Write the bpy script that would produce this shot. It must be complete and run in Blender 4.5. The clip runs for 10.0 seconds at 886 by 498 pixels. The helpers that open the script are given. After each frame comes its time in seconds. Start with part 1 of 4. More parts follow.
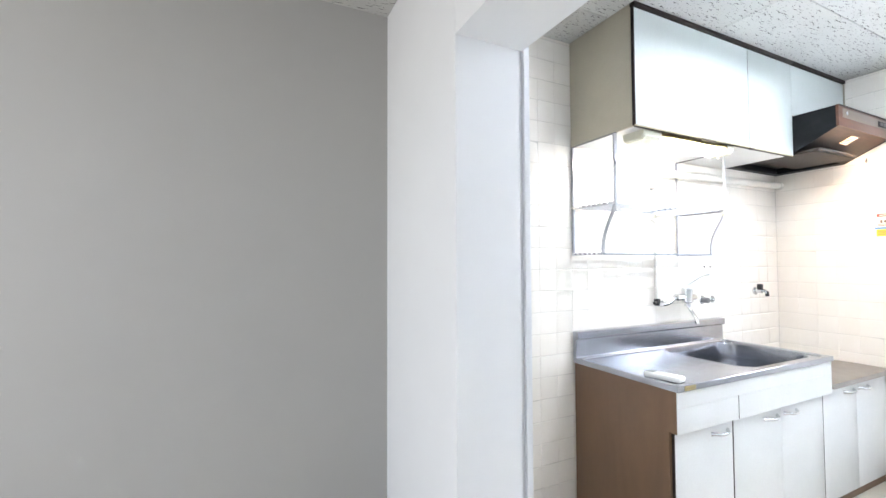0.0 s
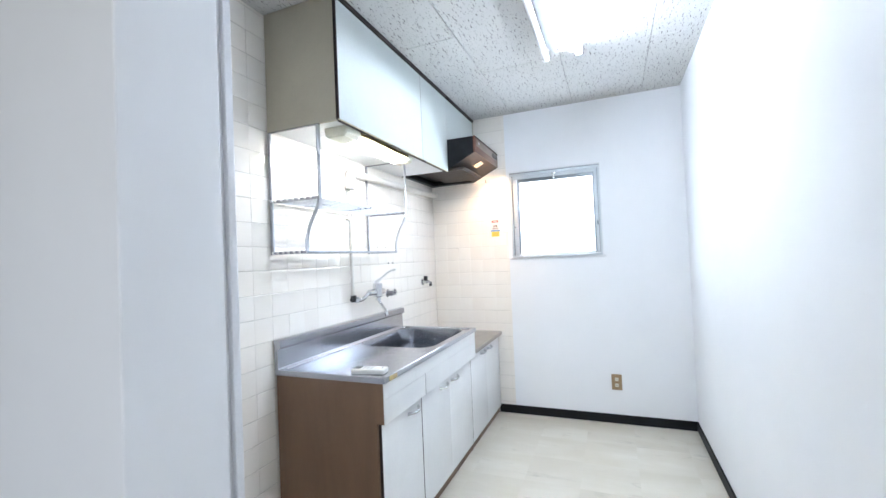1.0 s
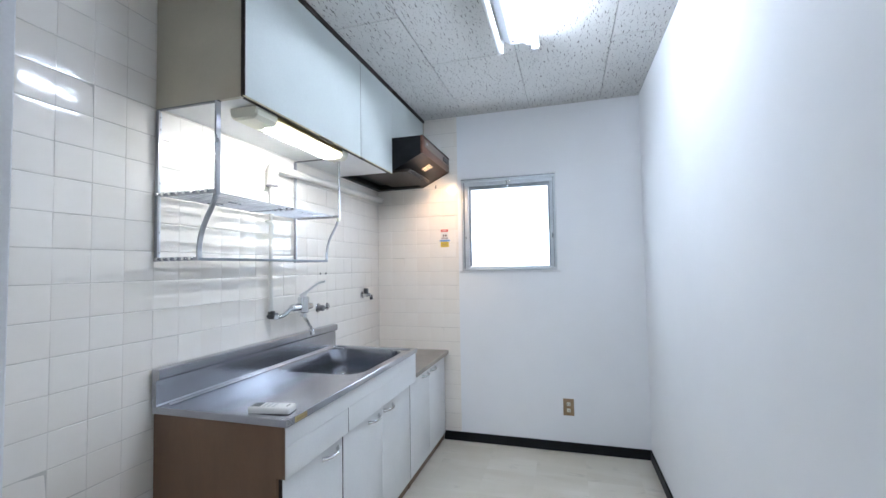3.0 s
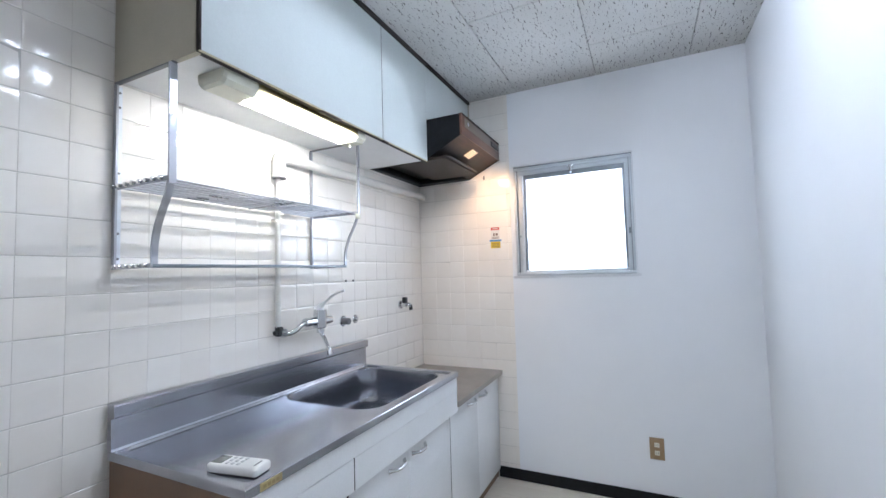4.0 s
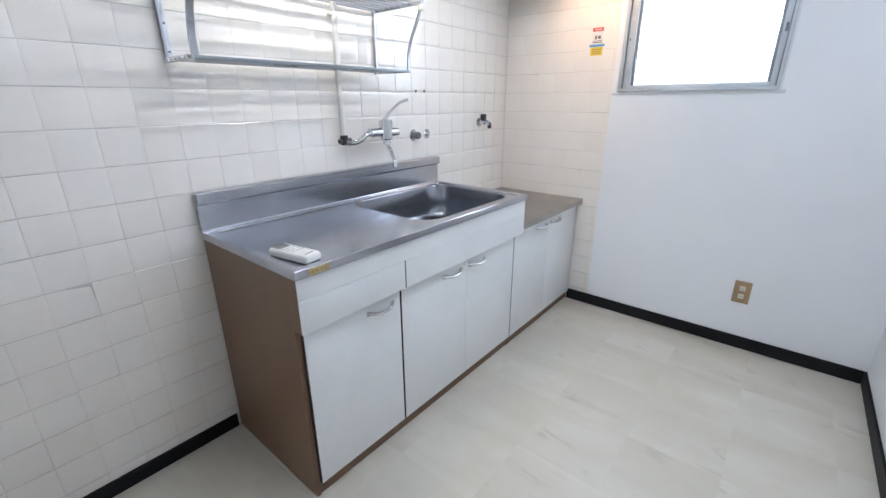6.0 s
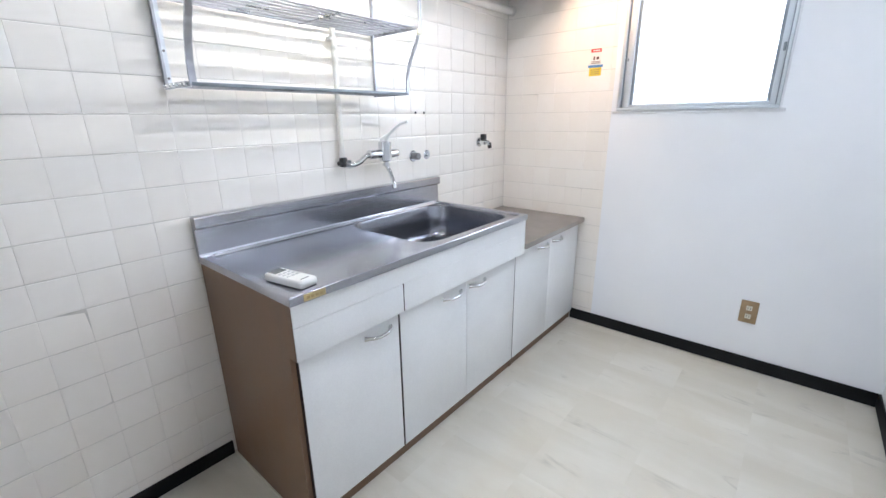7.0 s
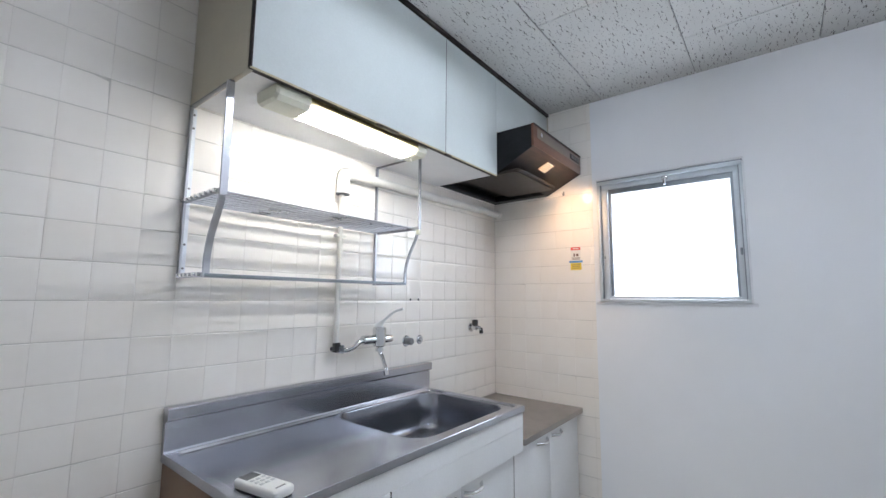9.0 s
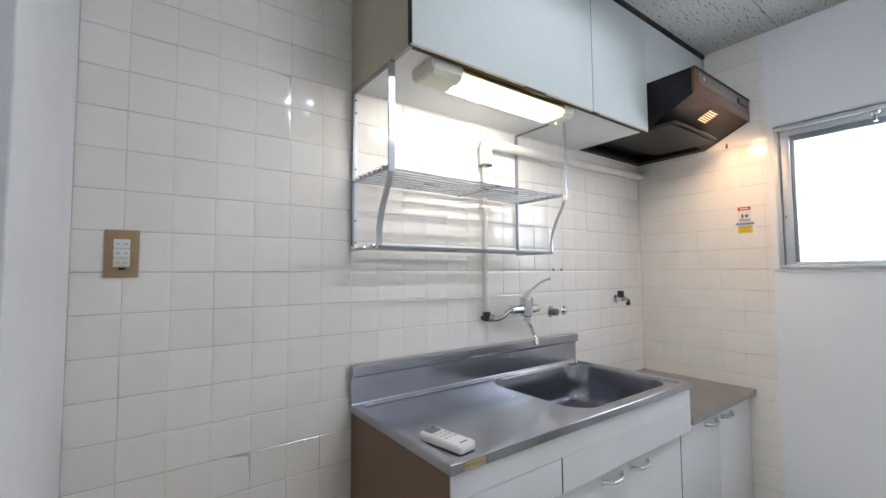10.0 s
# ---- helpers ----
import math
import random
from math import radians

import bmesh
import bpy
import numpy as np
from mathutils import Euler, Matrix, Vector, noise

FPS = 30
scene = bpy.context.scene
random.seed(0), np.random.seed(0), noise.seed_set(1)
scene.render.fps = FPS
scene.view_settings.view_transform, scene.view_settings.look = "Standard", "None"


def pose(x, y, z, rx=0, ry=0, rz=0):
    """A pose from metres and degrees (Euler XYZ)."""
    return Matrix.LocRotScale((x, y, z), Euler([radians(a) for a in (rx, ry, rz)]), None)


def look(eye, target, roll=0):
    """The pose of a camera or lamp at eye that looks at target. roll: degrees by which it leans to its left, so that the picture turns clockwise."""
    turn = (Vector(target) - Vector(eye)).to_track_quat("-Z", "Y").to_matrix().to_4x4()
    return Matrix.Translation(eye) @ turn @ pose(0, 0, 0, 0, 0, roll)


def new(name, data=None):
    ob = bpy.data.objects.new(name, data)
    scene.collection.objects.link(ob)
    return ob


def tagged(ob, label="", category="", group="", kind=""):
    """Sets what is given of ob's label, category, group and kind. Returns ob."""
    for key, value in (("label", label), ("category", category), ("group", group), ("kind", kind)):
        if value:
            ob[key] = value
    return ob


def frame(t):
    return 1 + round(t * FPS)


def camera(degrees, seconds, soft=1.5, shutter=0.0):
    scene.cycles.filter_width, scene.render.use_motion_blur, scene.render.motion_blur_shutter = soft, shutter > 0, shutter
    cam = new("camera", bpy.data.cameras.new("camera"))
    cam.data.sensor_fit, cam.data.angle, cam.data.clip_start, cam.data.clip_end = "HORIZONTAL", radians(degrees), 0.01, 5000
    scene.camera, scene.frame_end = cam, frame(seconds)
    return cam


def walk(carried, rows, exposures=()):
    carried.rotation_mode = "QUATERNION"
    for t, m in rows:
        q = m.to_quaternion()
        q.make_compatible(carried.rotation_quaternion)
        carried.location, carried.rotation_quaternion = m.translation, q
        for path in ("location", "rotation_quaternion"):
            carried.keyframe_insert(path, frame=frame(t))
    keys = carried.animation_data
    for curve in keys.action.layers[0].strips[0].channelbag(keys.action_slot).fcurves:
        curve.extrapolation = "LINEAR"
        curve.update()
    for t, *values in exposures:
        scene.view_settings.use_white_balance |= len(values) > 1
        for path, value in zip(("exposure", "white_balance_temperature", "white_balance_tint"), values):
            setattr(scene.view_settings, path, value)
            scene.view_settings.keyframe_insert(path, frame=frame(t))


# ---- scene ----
cam = camera(93.3, 10.0)
PATH = [
    (0, (-1.514, -1.64, 1.279), (-0.648, 0.162, 1.346), -0.2),
    (0.3, (-1.489, -1.566, 1.283), (-0.263, 0.013, 1.361), -0.7),
    (0.5, (-1.48, -1.499, 1.28), (-0.039, -0.114, 1.369), 0.1),
    (0.7, (-1.467, -1.476, 1.286), (0.165, -0.325, 1.373), -0.8),
    (1, (-1.457, -1.431, 1.267), (0.397, -0.682, 1.312), -2.4),
    (1.5, (-1.438, -1.429, 1.265), (0.5, -0.935, 1.299), -1.2),
    (2, (-1.435, -1.438, 1.271), (0.51, -0.975, 1.331), -1.1),
    (3.3, (-0.999, -1.424, 1.277), (0.898, -0.798, 1.367), -0.8),
    (3.5, (-0.896, -1.419, 1.275), (0.987, -0.75, 1.365), -0.8),
    (4, (-0.677, -1.402, 1.278), (1.125, -0.54, 1.392), -1.6),
    (4.5, (-0.557, -1.437, 1.283), (0.931, -0.102, 1.352), 1.6),
    (5, (-0.521, -1.469, 1.286), (1.009, -0.183, 1.341), 0.4),
    (5.3, (-0.52, -1.474, 1.262), (1.027, -0.209, 1.177), 0.1),
    (5.5, (-0.514, -1.473, 1.248), (1.029, -0.238, 0.938), 0.7),
    (5.7, (-0.513, -1.478, 1.22), (0.984, -0.27, 0.669), 1.0),
    (6.8, (-0.485, -1.477, 1.202), (0.933, -0.278, 0.457), -1.1),
    (7, (-0.48, -1.477, 1.223), (0.977, -0.244, 0.626), -0.8),
    (7.2, (-0.478, -1.459, 1.226), (1.03, -0.193, 0.879), -0.6),
    (7.5, (-0.481, -1.448, 1.244), (1.058, -0.175, 1.144), -0.4),
    (8, (-0.491, -1.437, 1.264), (1.046, -0.175, 1.474), 0.6),
    (8.5, (-0.502, -1.455, 1.279), (0.988, -0.233, 1.815), 0.2),
    (8.7, (-0.5, -1.459, 1.281), (1.002, -0.231, 1.763), 0.3),
    (9, (-0.498, -1.456, 1.262), (1.057, -0.22, 1.492), 0.5),
    (9.2, (-0.504, -1.452, 1.256), (1.061, -0.22, 1.437), 0.4),
    (9.5, (-0.515, -1.445, 1.248), (1.027, -0.177, 1.369), 0.2),
    (9.8, (-0.555, -1.392, 1.246), (0.825, 0.051, 1.354), -0.3),
    (10, (-0.588, -1.347, 1.238), (0.591, 0.264, 1.352), -0.4),
]
LIGHT = [  # seconds, stops, kelvin, tint
    (0.0, 1.64, 6290, 12), (0.5, 1.53, 6160, 12), (1.0, 1.24, 5950, 11), (1.5, 0.98, 5930, 11), (2.0, 0.9, 5880, 11), (3.3, 0.5, 5820, 12), (4.5, 0.52, 5830, 14), (5.0, 0.52, 5880, 14), (5.5, 0.54, 5920, 14),
    (6.8, 0.96, 6080, 14), (7.0, 0.96, 6080, 14), (7.5, 0.9, 6090, 14), (8.0, 0.68, 6100, 14), (8.5, 0.48, 6140, 14), (9.0, 0.36, 6110, 14), (9.5, 0.3, 6110, 14), (10.0, 0.27, 6340, 14)]
walk(cam, [(t, look(eye, target, roll)) for t, eye, target, roll in PATH], LIGHT)

# ---- world and lights ----
world = bpy.data.worlds.new("overcast_sky")
scene.world = world
world.use_nodes = True
_bg = world.node_tree.nodes["Background"]
_sky = world.node_tree.nodes.new("ShaderNodeTexSky")
_sky.sky_type = "NISHITA"
_sky.sun_disc = False
_sky.sun_elevation, _sky.sun_rotation = radians(40), radians(70)
world.node_tree.links.new(_sky.outputs[0], _bg.inputs[0])
_bg.inputs[1].default_value = 0.1


def lamp(name, kind, energy, colour, m, size=0.1, size_y=None):
    data = bpy.data.lights.new(name, kind)
    data.energy, data.color = energy, colour
    if kind == "AREA":
        data.size = size
        if size_y:
            data.shape, data.size_y = "RECTANGLE", size_y
    else:
        data.shadow_soft_size = size
    ob = new(name, data)
    ob.matrix_world = m
    return ob


# daylight that comes in through the small window
lamp("window_daylight", "AREA", 4.3, (0.78, 0.89, 1.0), look((1.9165, -1.028, 1.571), (0.0, -1.028, 1.45)), 0.58, 0.58)
# fill lamp added in a made-up, unseen opening at the hall's end
lamp("hall_fill_lamp", "AREA", 8.0, (1.0, 0.97, 0.92), look((-3.27, -0.96, 1.35), (0.0, -0.96, 1.2)), 1.2, 1.7)
# the bulb of the cooker hood
lamp("hood_bulb", "SPOT", 11.0, (1.0, 0.62, 0.32), look((1.55, -0.535, 1.938), (1.885, -0.48, 1.62)), 0.05)
bpy.data.lights["hood_bulb"].spot_size, bpy.data.lights["hood_bulb"].spot_blend = radians(108), 1.0


# ---- materials ----
class Nodes:
    """A small helper round one node material."""

    def __init__(self, name):
        self.m = bpy.data.materials.new(name)
        self.m.use_nodes = True
        self.t = self.m.node_tree
        self.b = self.t.nodes["Principled BSDF"]
        self.out = self.t.nodes["Material Output"]

    def n(self, kind, **inputs):
        node = self.t.nodes.new(kind)
        for key, value in inputs.items():
            node.inputs[key].default_value = value
        return node

    def l(self, a, b):
        self.t.links.new(a, b)

    def coords(self, sx=1.0, sy=1.0, sz=1.0):
        geo = self.n("ShaderNodeNewGeometry")
        mp = self.n("ShaderNodeMapping")
        mp.inputs["Scale"].default_value = (sx, sy, sz)
        self.l(geo.outputs["Position"], mp.inputs["Vector"])
        return mp.outputs["Vector"]

    def noise(self, vec, scale, detail=4.0, rough=0.55, distortion=0.0):
        nz = self.n("ShaderNodeTexNoise", Scale=scale, Detail=detail, Roughness=rough, Distortion=distortion)
        self.l(vec, nz.inputs["Vector"])
        return nz.outputs["Fac"]

    def ramp(self, fac, stops):
        r = self.n("ShaderNodeValToRGB")
        while len(r.color_ramp.elements) < len(stops):
            r.color_ramp.elements.new(0.5)
        for e, (p, c) in zip(r.color_ramp.elements, stops):
            e.position = p
            e.color = (c, c, c, 1) if isinstance(c, (int, float)) else (*c, 1)
        self.l(fac, r.inputs["Fac"])
        return r.outputs["Color"]

    def mix(self, fac, a, b, blend="MIX"):
        mx = self.n("ShaderNodeMix")
        mx.data_type, mx.blend_type = "RGBA", blend
        for sock, value in ((mx.inputs[0], fac), (mx.inputs[6], a), (mx.inputs[7], b)):
            if hasattr(value, "is_linked"):
                self.l(value, sock)
            elif isinstance(value, (int, float)):
                sock.default_value = value
            else:
                sock.default_value = (*value, 1)
        return mx.outputs[2]

    def bump(self, height, strength=0.2, distance=0.002):
        bp = self.n("ShaderNodeBump", Strength=strength, Distance=distance)
        self.l(height, bp.inputs["Height"])
        self.l(bp.outputs["Normal"], self.b.inputs["Normal"])
        return bp


def paint(name, colour, rough=0.5, metal=0.0, vary=0.06, scale=6.0, grain=180.0, bump=0.06, stretch=(1, 1, 1), coat=0.0, rvary=0.12):
    """A surface with slow stains, fine grain and a little unevenness in its gloss."""
    k = Nodes(name)
    vec = k.coords(*stretch)
    slow = k.noise(vec, scale, 5, 0.6, 0.4)
    fine = k.noise(vec, grain, 3)
    dark = tuple(c * (1 - 2.2 * vary) for c in colour)
    lite = tuple(min(1, c * (1 + vary)) for c in colour)
    base = k.mix(k.ramp(slow, [(0.3, 0.0), (0.72, 1.0)]), dark, lite)
    base = k.mix(0.06, base, k.ramp(fine, [(0.3, 0.2), (0.7, 1.0)]), "MULTIPLY")
    k.l(base, k.b.inputs["Base Color"])
    r = k.n("ShaderNodeMapRange")
    r.inputs["To Min"].default_value, r.inputs["To Max"].default_value = max(0.02, rough - rvary), min(1, rough + rvary)
    k.l(slow, r.inputs["Value"])
    k.l(r.outputs[0], k.b.inputs["Roughness"])
    k.b.inputs["Metallic"].default_value = metal
    k.b.inputs["Coat Weight"].default_value = coat
    k.bump(fine, bump)
    return k.m


def wallpaper(name, colour):
    k = Nodes(name)
    vec = k.coords()
    slow = k.noise(vec, 1.6, 4, 0.6)
    weave = k.noise(k.coords(1, 1, 0.6), 260, 4, 0.7)
    base = k.mix(k.ramp(slow, [(0.3, 0.0), (0.75, 1.0)]), tuple(c * 0.955 for c in colour), colour)
    k.l(base, k.b.inputs["Base Color"])
    k.b.inputs["Roughness"].default_value = 0.62
    k.b.inputs["Specular IOR Level"].default_value = 0.35
    k.bump(weave, 0.22, 0.001)
    return k.m


def tile_material():
    k = Nodes("glazed_tile")
    info = k.n("ShaderNodeObjectInfo")
    vec = k.coords()
    rnd = k.ramp(info.outputs["Random"], [(0.0, (0.88, 0.838, 0.775)), (0.5, (0.90, 0.865, 0.808)), (1.0, (0.915, 0.885, 0.832))])
    dirt = k.ramp(k.noise(vec, 7, 6, 0.65), [(0.38, 0.0), (0.72, 1.0)])
    base = k.mix(dirt, k.mix(0.5, rnd, (0.86, 0.815, 0.75)), rnd)
    k.l(base, k.b.inputs["Base Color"])
    rr = k.ramp(k.noise(vec, 14, 5), [(0.35, 0.06), (0.75, 0.16)])
    k.l(rr, k.b.inputs["Roughness"])
    k.bump(k.noise(vec, 16, 2), 0.07, 0.003)
    return k.m


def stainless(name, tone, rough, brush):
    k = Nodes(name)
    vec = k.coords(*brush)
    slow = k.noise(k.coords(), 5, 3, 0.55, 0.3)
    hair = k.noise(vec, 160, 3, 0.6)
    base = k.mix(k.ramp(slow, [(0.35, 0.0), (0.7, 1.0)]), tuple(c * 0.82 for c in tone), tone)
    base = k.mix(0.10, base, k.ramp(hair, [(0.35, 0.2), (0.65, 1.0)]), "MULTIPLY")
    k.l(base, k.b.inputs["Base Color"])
    k.b.inputs["Metallic"].default_value = 0.95
    r = k.n("ShaderNodeMapRange")
    r.inputs["To Min"].default_value, r.inputs["To Max"].default_value = rough - 0.03, rough + 0.025
    k.l(slow, r.inputs["Value"])
    k.l(r.outputs[0], k.b.inputs["Roughness"])
    return k.m


def vinyl_floor():
    """Sheet vinyl printed as marble squares: each square shows another piece of the same streaked stone."""
    k = Nodes("marbled_vinyl")
    geo = k.n("ShaderNodeNewGeometry")
    cell = k.n("ShaderNodeVectorMath")
    cell.operation = "SNAP"
    cell.inputs[1].default_value = (0.303, 0.303, 10.0)
    k.l(geo.outputs["Position"], cell.inputs[0])
    pick = k.n("ShaderNodeTexWhiteNoise")
    k.l(cell.outputs[0], pick.inputs["Vector"])
    jump = k.n("ShaderNodeVectorMath")
    jump.operation = "MULTIPLY_ADD"
    jump.inputs[1].default_value = (7.0, 7.0, 0.0)
    k.l(pick.outputs["Color"], jump.inputs[0])
    k.l(geo.outputs["Position"], jump.inputs[2])
    mp = k.n("ShaderNodeMapping")
    mp.inputs["Rotation"].default_value = (0, 0, radians(25))
    mp.inputs["Scale"].default_value = (1.0, 0.20, 1.0)
    k.l(jump.outputs[0], mp.inputs["Vector"])
    vec = mp.outputs["Vector"]
    cloud = k.noise(vec, 4.6, 5, 0.6, 0.5)
    blot = k.noise(k.coords(), 3.0, 4, 0.55, 0.3)
    vein = k.ramp(k.noise(vec, 4.8, 6, 0.58, 0.6), [(0.470, 0.0), (0.499, 1.0), (0.512, 0.0)])
    worn = k.ramp(k.noise(jump.outputs[0], 6.0, 3), [(0.52, 0.0), (0.66, 1.0)])
    base = k.mix(k.ramp(cloud, [(0.3, 0.0), (0.7, 1.0)]), (0.60, 0.555, 0.46), (0.725, 0.69, 0.61))
    base = k.mix(k.ramp(blot, [(0.42, 0.0), (0.7, 0.5)]), base, (0.61, 0.55, 0.44))
    base = k.mix(k.ramp(pick.outputs["Value"], [(0.0, 0.0), (1.0, 0.22)]), base, (0.56, 0.525, 0.45))
    base = k.mix(k.mix(vein, (0, 0, 0), k.mix(worn, (0.0, 0.0, 0.0), (0.5, 0.5, 0.5))), base, (0.40, 0.37, 0.31))
    k.l(base, k.b.inputs["Base Color"])
    k.l(k.ramp(k.noise(k.coords(), 5, 5), [(0.3, 0.30), (0.7, 0.46)]), k.b.inputs["Roughness"])
    k.bump(k.noise(k.coords(), 240, 3), 0.08, 0.001)
    return k.m


def acoustic_panel():
    """Off-white mineral board with short dark worm-holes that run along its length."""
    k = Nodes("fissured_ceiling_board")
    warp = k.n("ShaderNodeTexNoise", Scale=58.0, Detail=1.0)
    base_vec = k.coords()
    k.l(base_vec, warp.inputs["Vector"])
    add = k.n("ShaderNodeVectorMath")
    add.operation = "MULTIPLY_ADD"
    k.l(warp.outputs["Color"], add.inputs[0])
    add.inputs[1].default_value = (0.004, 0.017, 0.0)
    k.l(base_vec, add.inputs[2])

    def marks(cell, long, thin, least):
        """Short strokes, one in most cells, that run along x."""
        mp = k.n("ShaderNodeMapping")
        mp.inputs["Scale"].default_value = (1 / cell, 1 / cell, 0.0)
        k.l(add.outputs[0], mp.inputs["Vector"])
        vor = k.n("ShaderNodeTexVoronoi", Scale=1.0, Randomness=0.85)
        vor.voronoi_dimensions = "2D"
        k.l(mp.outputs["Vector"], vor.inputs["Vector"])
        gap = k.n("ShaderNodeVectorMath")
        gap.operation = "SUBTRACT"
        k.l(mp.outputs["Vector"], gap.inputs[0])
        k.l(vor.outputs["Position"], gap.inputs[1])
        flat = k.n("ShaderNodeVectorMath")
        flat.operation = "MULTIPLY"
        flat.inputs[1].default_value = (2 * cell / long, 2 * cell / thin, 0.0)
        k.l(gap.outputs[0], flat.inputs[0])
        far = k.n("ShaderNodeVectorMath")
        far.operation = "LENGTH"
        k.l(flat.outputs[0], far.inputs[0])
        sep = k.n("ShaderNodeSeparateColor")
        k.l(vor.outputs["Color"], sep.inputs[0])
        size = k.n("ShaderNodeMapRange")
        size.inputs["From Min"].default_value, size.inputs["From Max"].default_value = least, 1.0
        size.inputs["To Min"].default_value, size.inputs["To Max"].default_value = 0.0, 1.25
        k.l(sep.outputs[0], size.inputs["Value"])
        less = k.n("ShaderNodeMath")
        less.operation = "SUBTRACT"
        k.l(size.outputs[0], less.inputs[0])
        k.l(far.outputs["Value"], less.inputs[1])
        return k.ramp(less.outputs[0], [(0.0, 0.0), (0.18, 1.0)])

    hole = k.mix(1.0, marks(0.028, 0.030, 0.0030, 0.02), marks(0.016, 0.006, 0.0026, 0.25), "LIGHTEN")
    slow = k.noise(base_vec, 2.2, 4)
    board = k.mix(k.ramp(slow, [(0.3, 0.0), (0.7, 1.0)]), (0.56, 0.555, 0.535), (0.63, 0.625, 0.605))
    board = k.mix(0.14, board, k.ramp(k.noise(base_vec, 320, 3), [(0.3, 0.3), (0.6, 1.0)]), "MULTIPLY")
    k.l(k.mix(hole, board, (0.07, 0.067, 0.064)), k.b.inputs["Base Color"])
    k.b.inputs["Roughness"].default_value = 0.9
    bp = k.bump(hole, 0.7, 0.004)
    bp.invert = True
    return k.m


def greasy_panel():
    """Wood-brown enamel that a film of old black grease covers from the filter upwards."""
    k = Nodes("greasy_wood_enamel")
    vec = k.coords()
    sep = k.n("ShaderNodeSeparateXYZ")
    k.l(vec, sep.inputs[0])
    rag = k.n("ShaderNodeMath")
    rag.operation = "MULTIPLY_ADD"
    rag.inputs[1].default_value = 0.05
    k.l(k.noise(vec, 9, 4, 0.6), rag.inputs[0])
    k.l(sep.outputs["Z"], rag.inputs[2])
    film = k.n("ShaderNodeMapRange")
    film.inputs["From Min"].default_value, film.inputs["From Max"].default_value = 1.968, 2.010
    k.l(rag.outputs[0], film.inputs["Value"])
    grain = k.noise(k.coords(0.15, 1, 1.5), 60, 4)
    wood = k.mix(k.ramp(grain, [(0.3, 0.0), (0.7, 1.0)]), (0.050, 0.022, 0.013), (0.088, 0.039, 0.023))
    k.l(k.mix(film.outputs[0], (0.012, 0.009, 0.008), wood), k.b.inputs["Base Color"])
    k.b.inputs["Roughness"].default_value = 0.45
    k.b.inputs["Specular IOR Level"].default_value = 0.25
    k.bump(k.noise(vec, 120, 3), 0.1)
    return k.m


def glow(name, colour, strength):
    k = Nodes(name)
    k.b.inputs["Base Color"].default_value = (0.9, 0.9, 0.88, 1)
    k.b.inputs["Emission Color"].default_value = (*colour, 1)
    k.b.inputs["Emission Strength"].default_value = strength
    k.b.inputs["Roughness"].default_value = 0.4
    return k.m


def frosted_glass():
    k = Nodes("frosted_glass")
    tr = k.n("ShaderNodeBsdfTranslucent")
    tr.inputs["Color"].default_value = (0.95, 0.97, 0.98, 1)
    gl = k.n("ShaderNodeBsdfGlossy", Roughness=0.25)
    fr = k.n("ShaderNodeFresnel", IOR=1.45)
    mx = k.n("ShaderNodeMixShader")
    k.l(fr.outputs[0], mx.inputs[0])
    k.l(tr.outputs[0], mx.inputs[1])
    k.l(gl.outputs[0], mx.inputs[2])
    k.l(mx.outputs[0], k.out.inputs["Surface"])
    return k.m


def lamp_cover(name, milky, colour):
    """Moulded plastic of the small lamp's cover, from clear to milky."""
    k = Nodes(name)
    tp = k.n("ShaderNodeBsdfTransparent")
    tp.inputs["Color"].default_value = (0.98, 0.97, 0.92, 1)
    tr = k.n("ShaderNodeBsdfTranslucent")
    tr.inputs["Color"].default_value = (*colour, 1)
    mx = k.n("ShaderNodeMixShader", Fac=milky)
    k.l(tp.outputs[0], mx.inputs[1])
    k.l(tr.outputs[0], mx.inputs[2])
    k.l(mx.outputs[0], k.out.inputs["Surface"])
    return k.m


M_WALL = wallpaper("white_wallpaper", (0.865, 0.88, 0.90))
# darker copy of the wallpaper: the hall's shade is in the colour
M_WALL_HALL_SHADE = wallpaper("shaded_hall_wallpaper", (0.43, 0.425, 0.41))
M_TILE = tile_material()
M_GROUT = paint("cement_grout", (0.68, 0.65, 0.60), 0.8, vary=0.12, scale=9)
M_CEIL = acoustic_panel()
M_CEIL_GAP = paint("ceiling_backing", (0.15, 0.15, 0.145), 0.9)
M_FLOOR = vinyl_floor()
M_BASE = paint("black_vinyl_baseboard", (0.009, 0.0095, 0.011), 0.55, vary=0.2)
M_TRIM = paint("white_enamel_trim", (0.80, 0.81, 0.83), 0.4, vary=0.03)
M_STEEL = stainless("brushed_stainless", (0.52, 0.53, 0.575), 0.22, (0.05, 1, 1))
# worktop steel toned down: the bowl's shade and dark reflections in its colour
M_BOWL = stainless("shaded_bowl_stainless", (0.29, 0.30, 0.335), 0.22, (1, 1, 0.06))
M_STOVE = stainless("dull_stainless", (0.50, 0.47, 0.44), 0.42, (1, 0.05, 1))
M_CHROME = paint("chrome", (0.74, 0.75, 0.76), 0.08, 1.0, vary=0.06, rvary=0.04, bump=0.0)
M_RACK = paint("rack_aluminium", (0.46, 0.47, 0.50), 0.30, 0.95, vary=0.05)
M_ALU = paint("window_aluminium", (0.59, 0.63, 0.66), 0.50, 0.40, vary=0.05)
M_ALU_DARK = paint("dark_grey_aluminium", (0.25, 0.28, 0.305), 0.45, 0.5, vary=0.1)
M_DOOR = paint("white_laminate", (0.855, 0.87, 0.875), 0.30, vary=0.025, scale=3, bump=0.02, rvary=0.06)
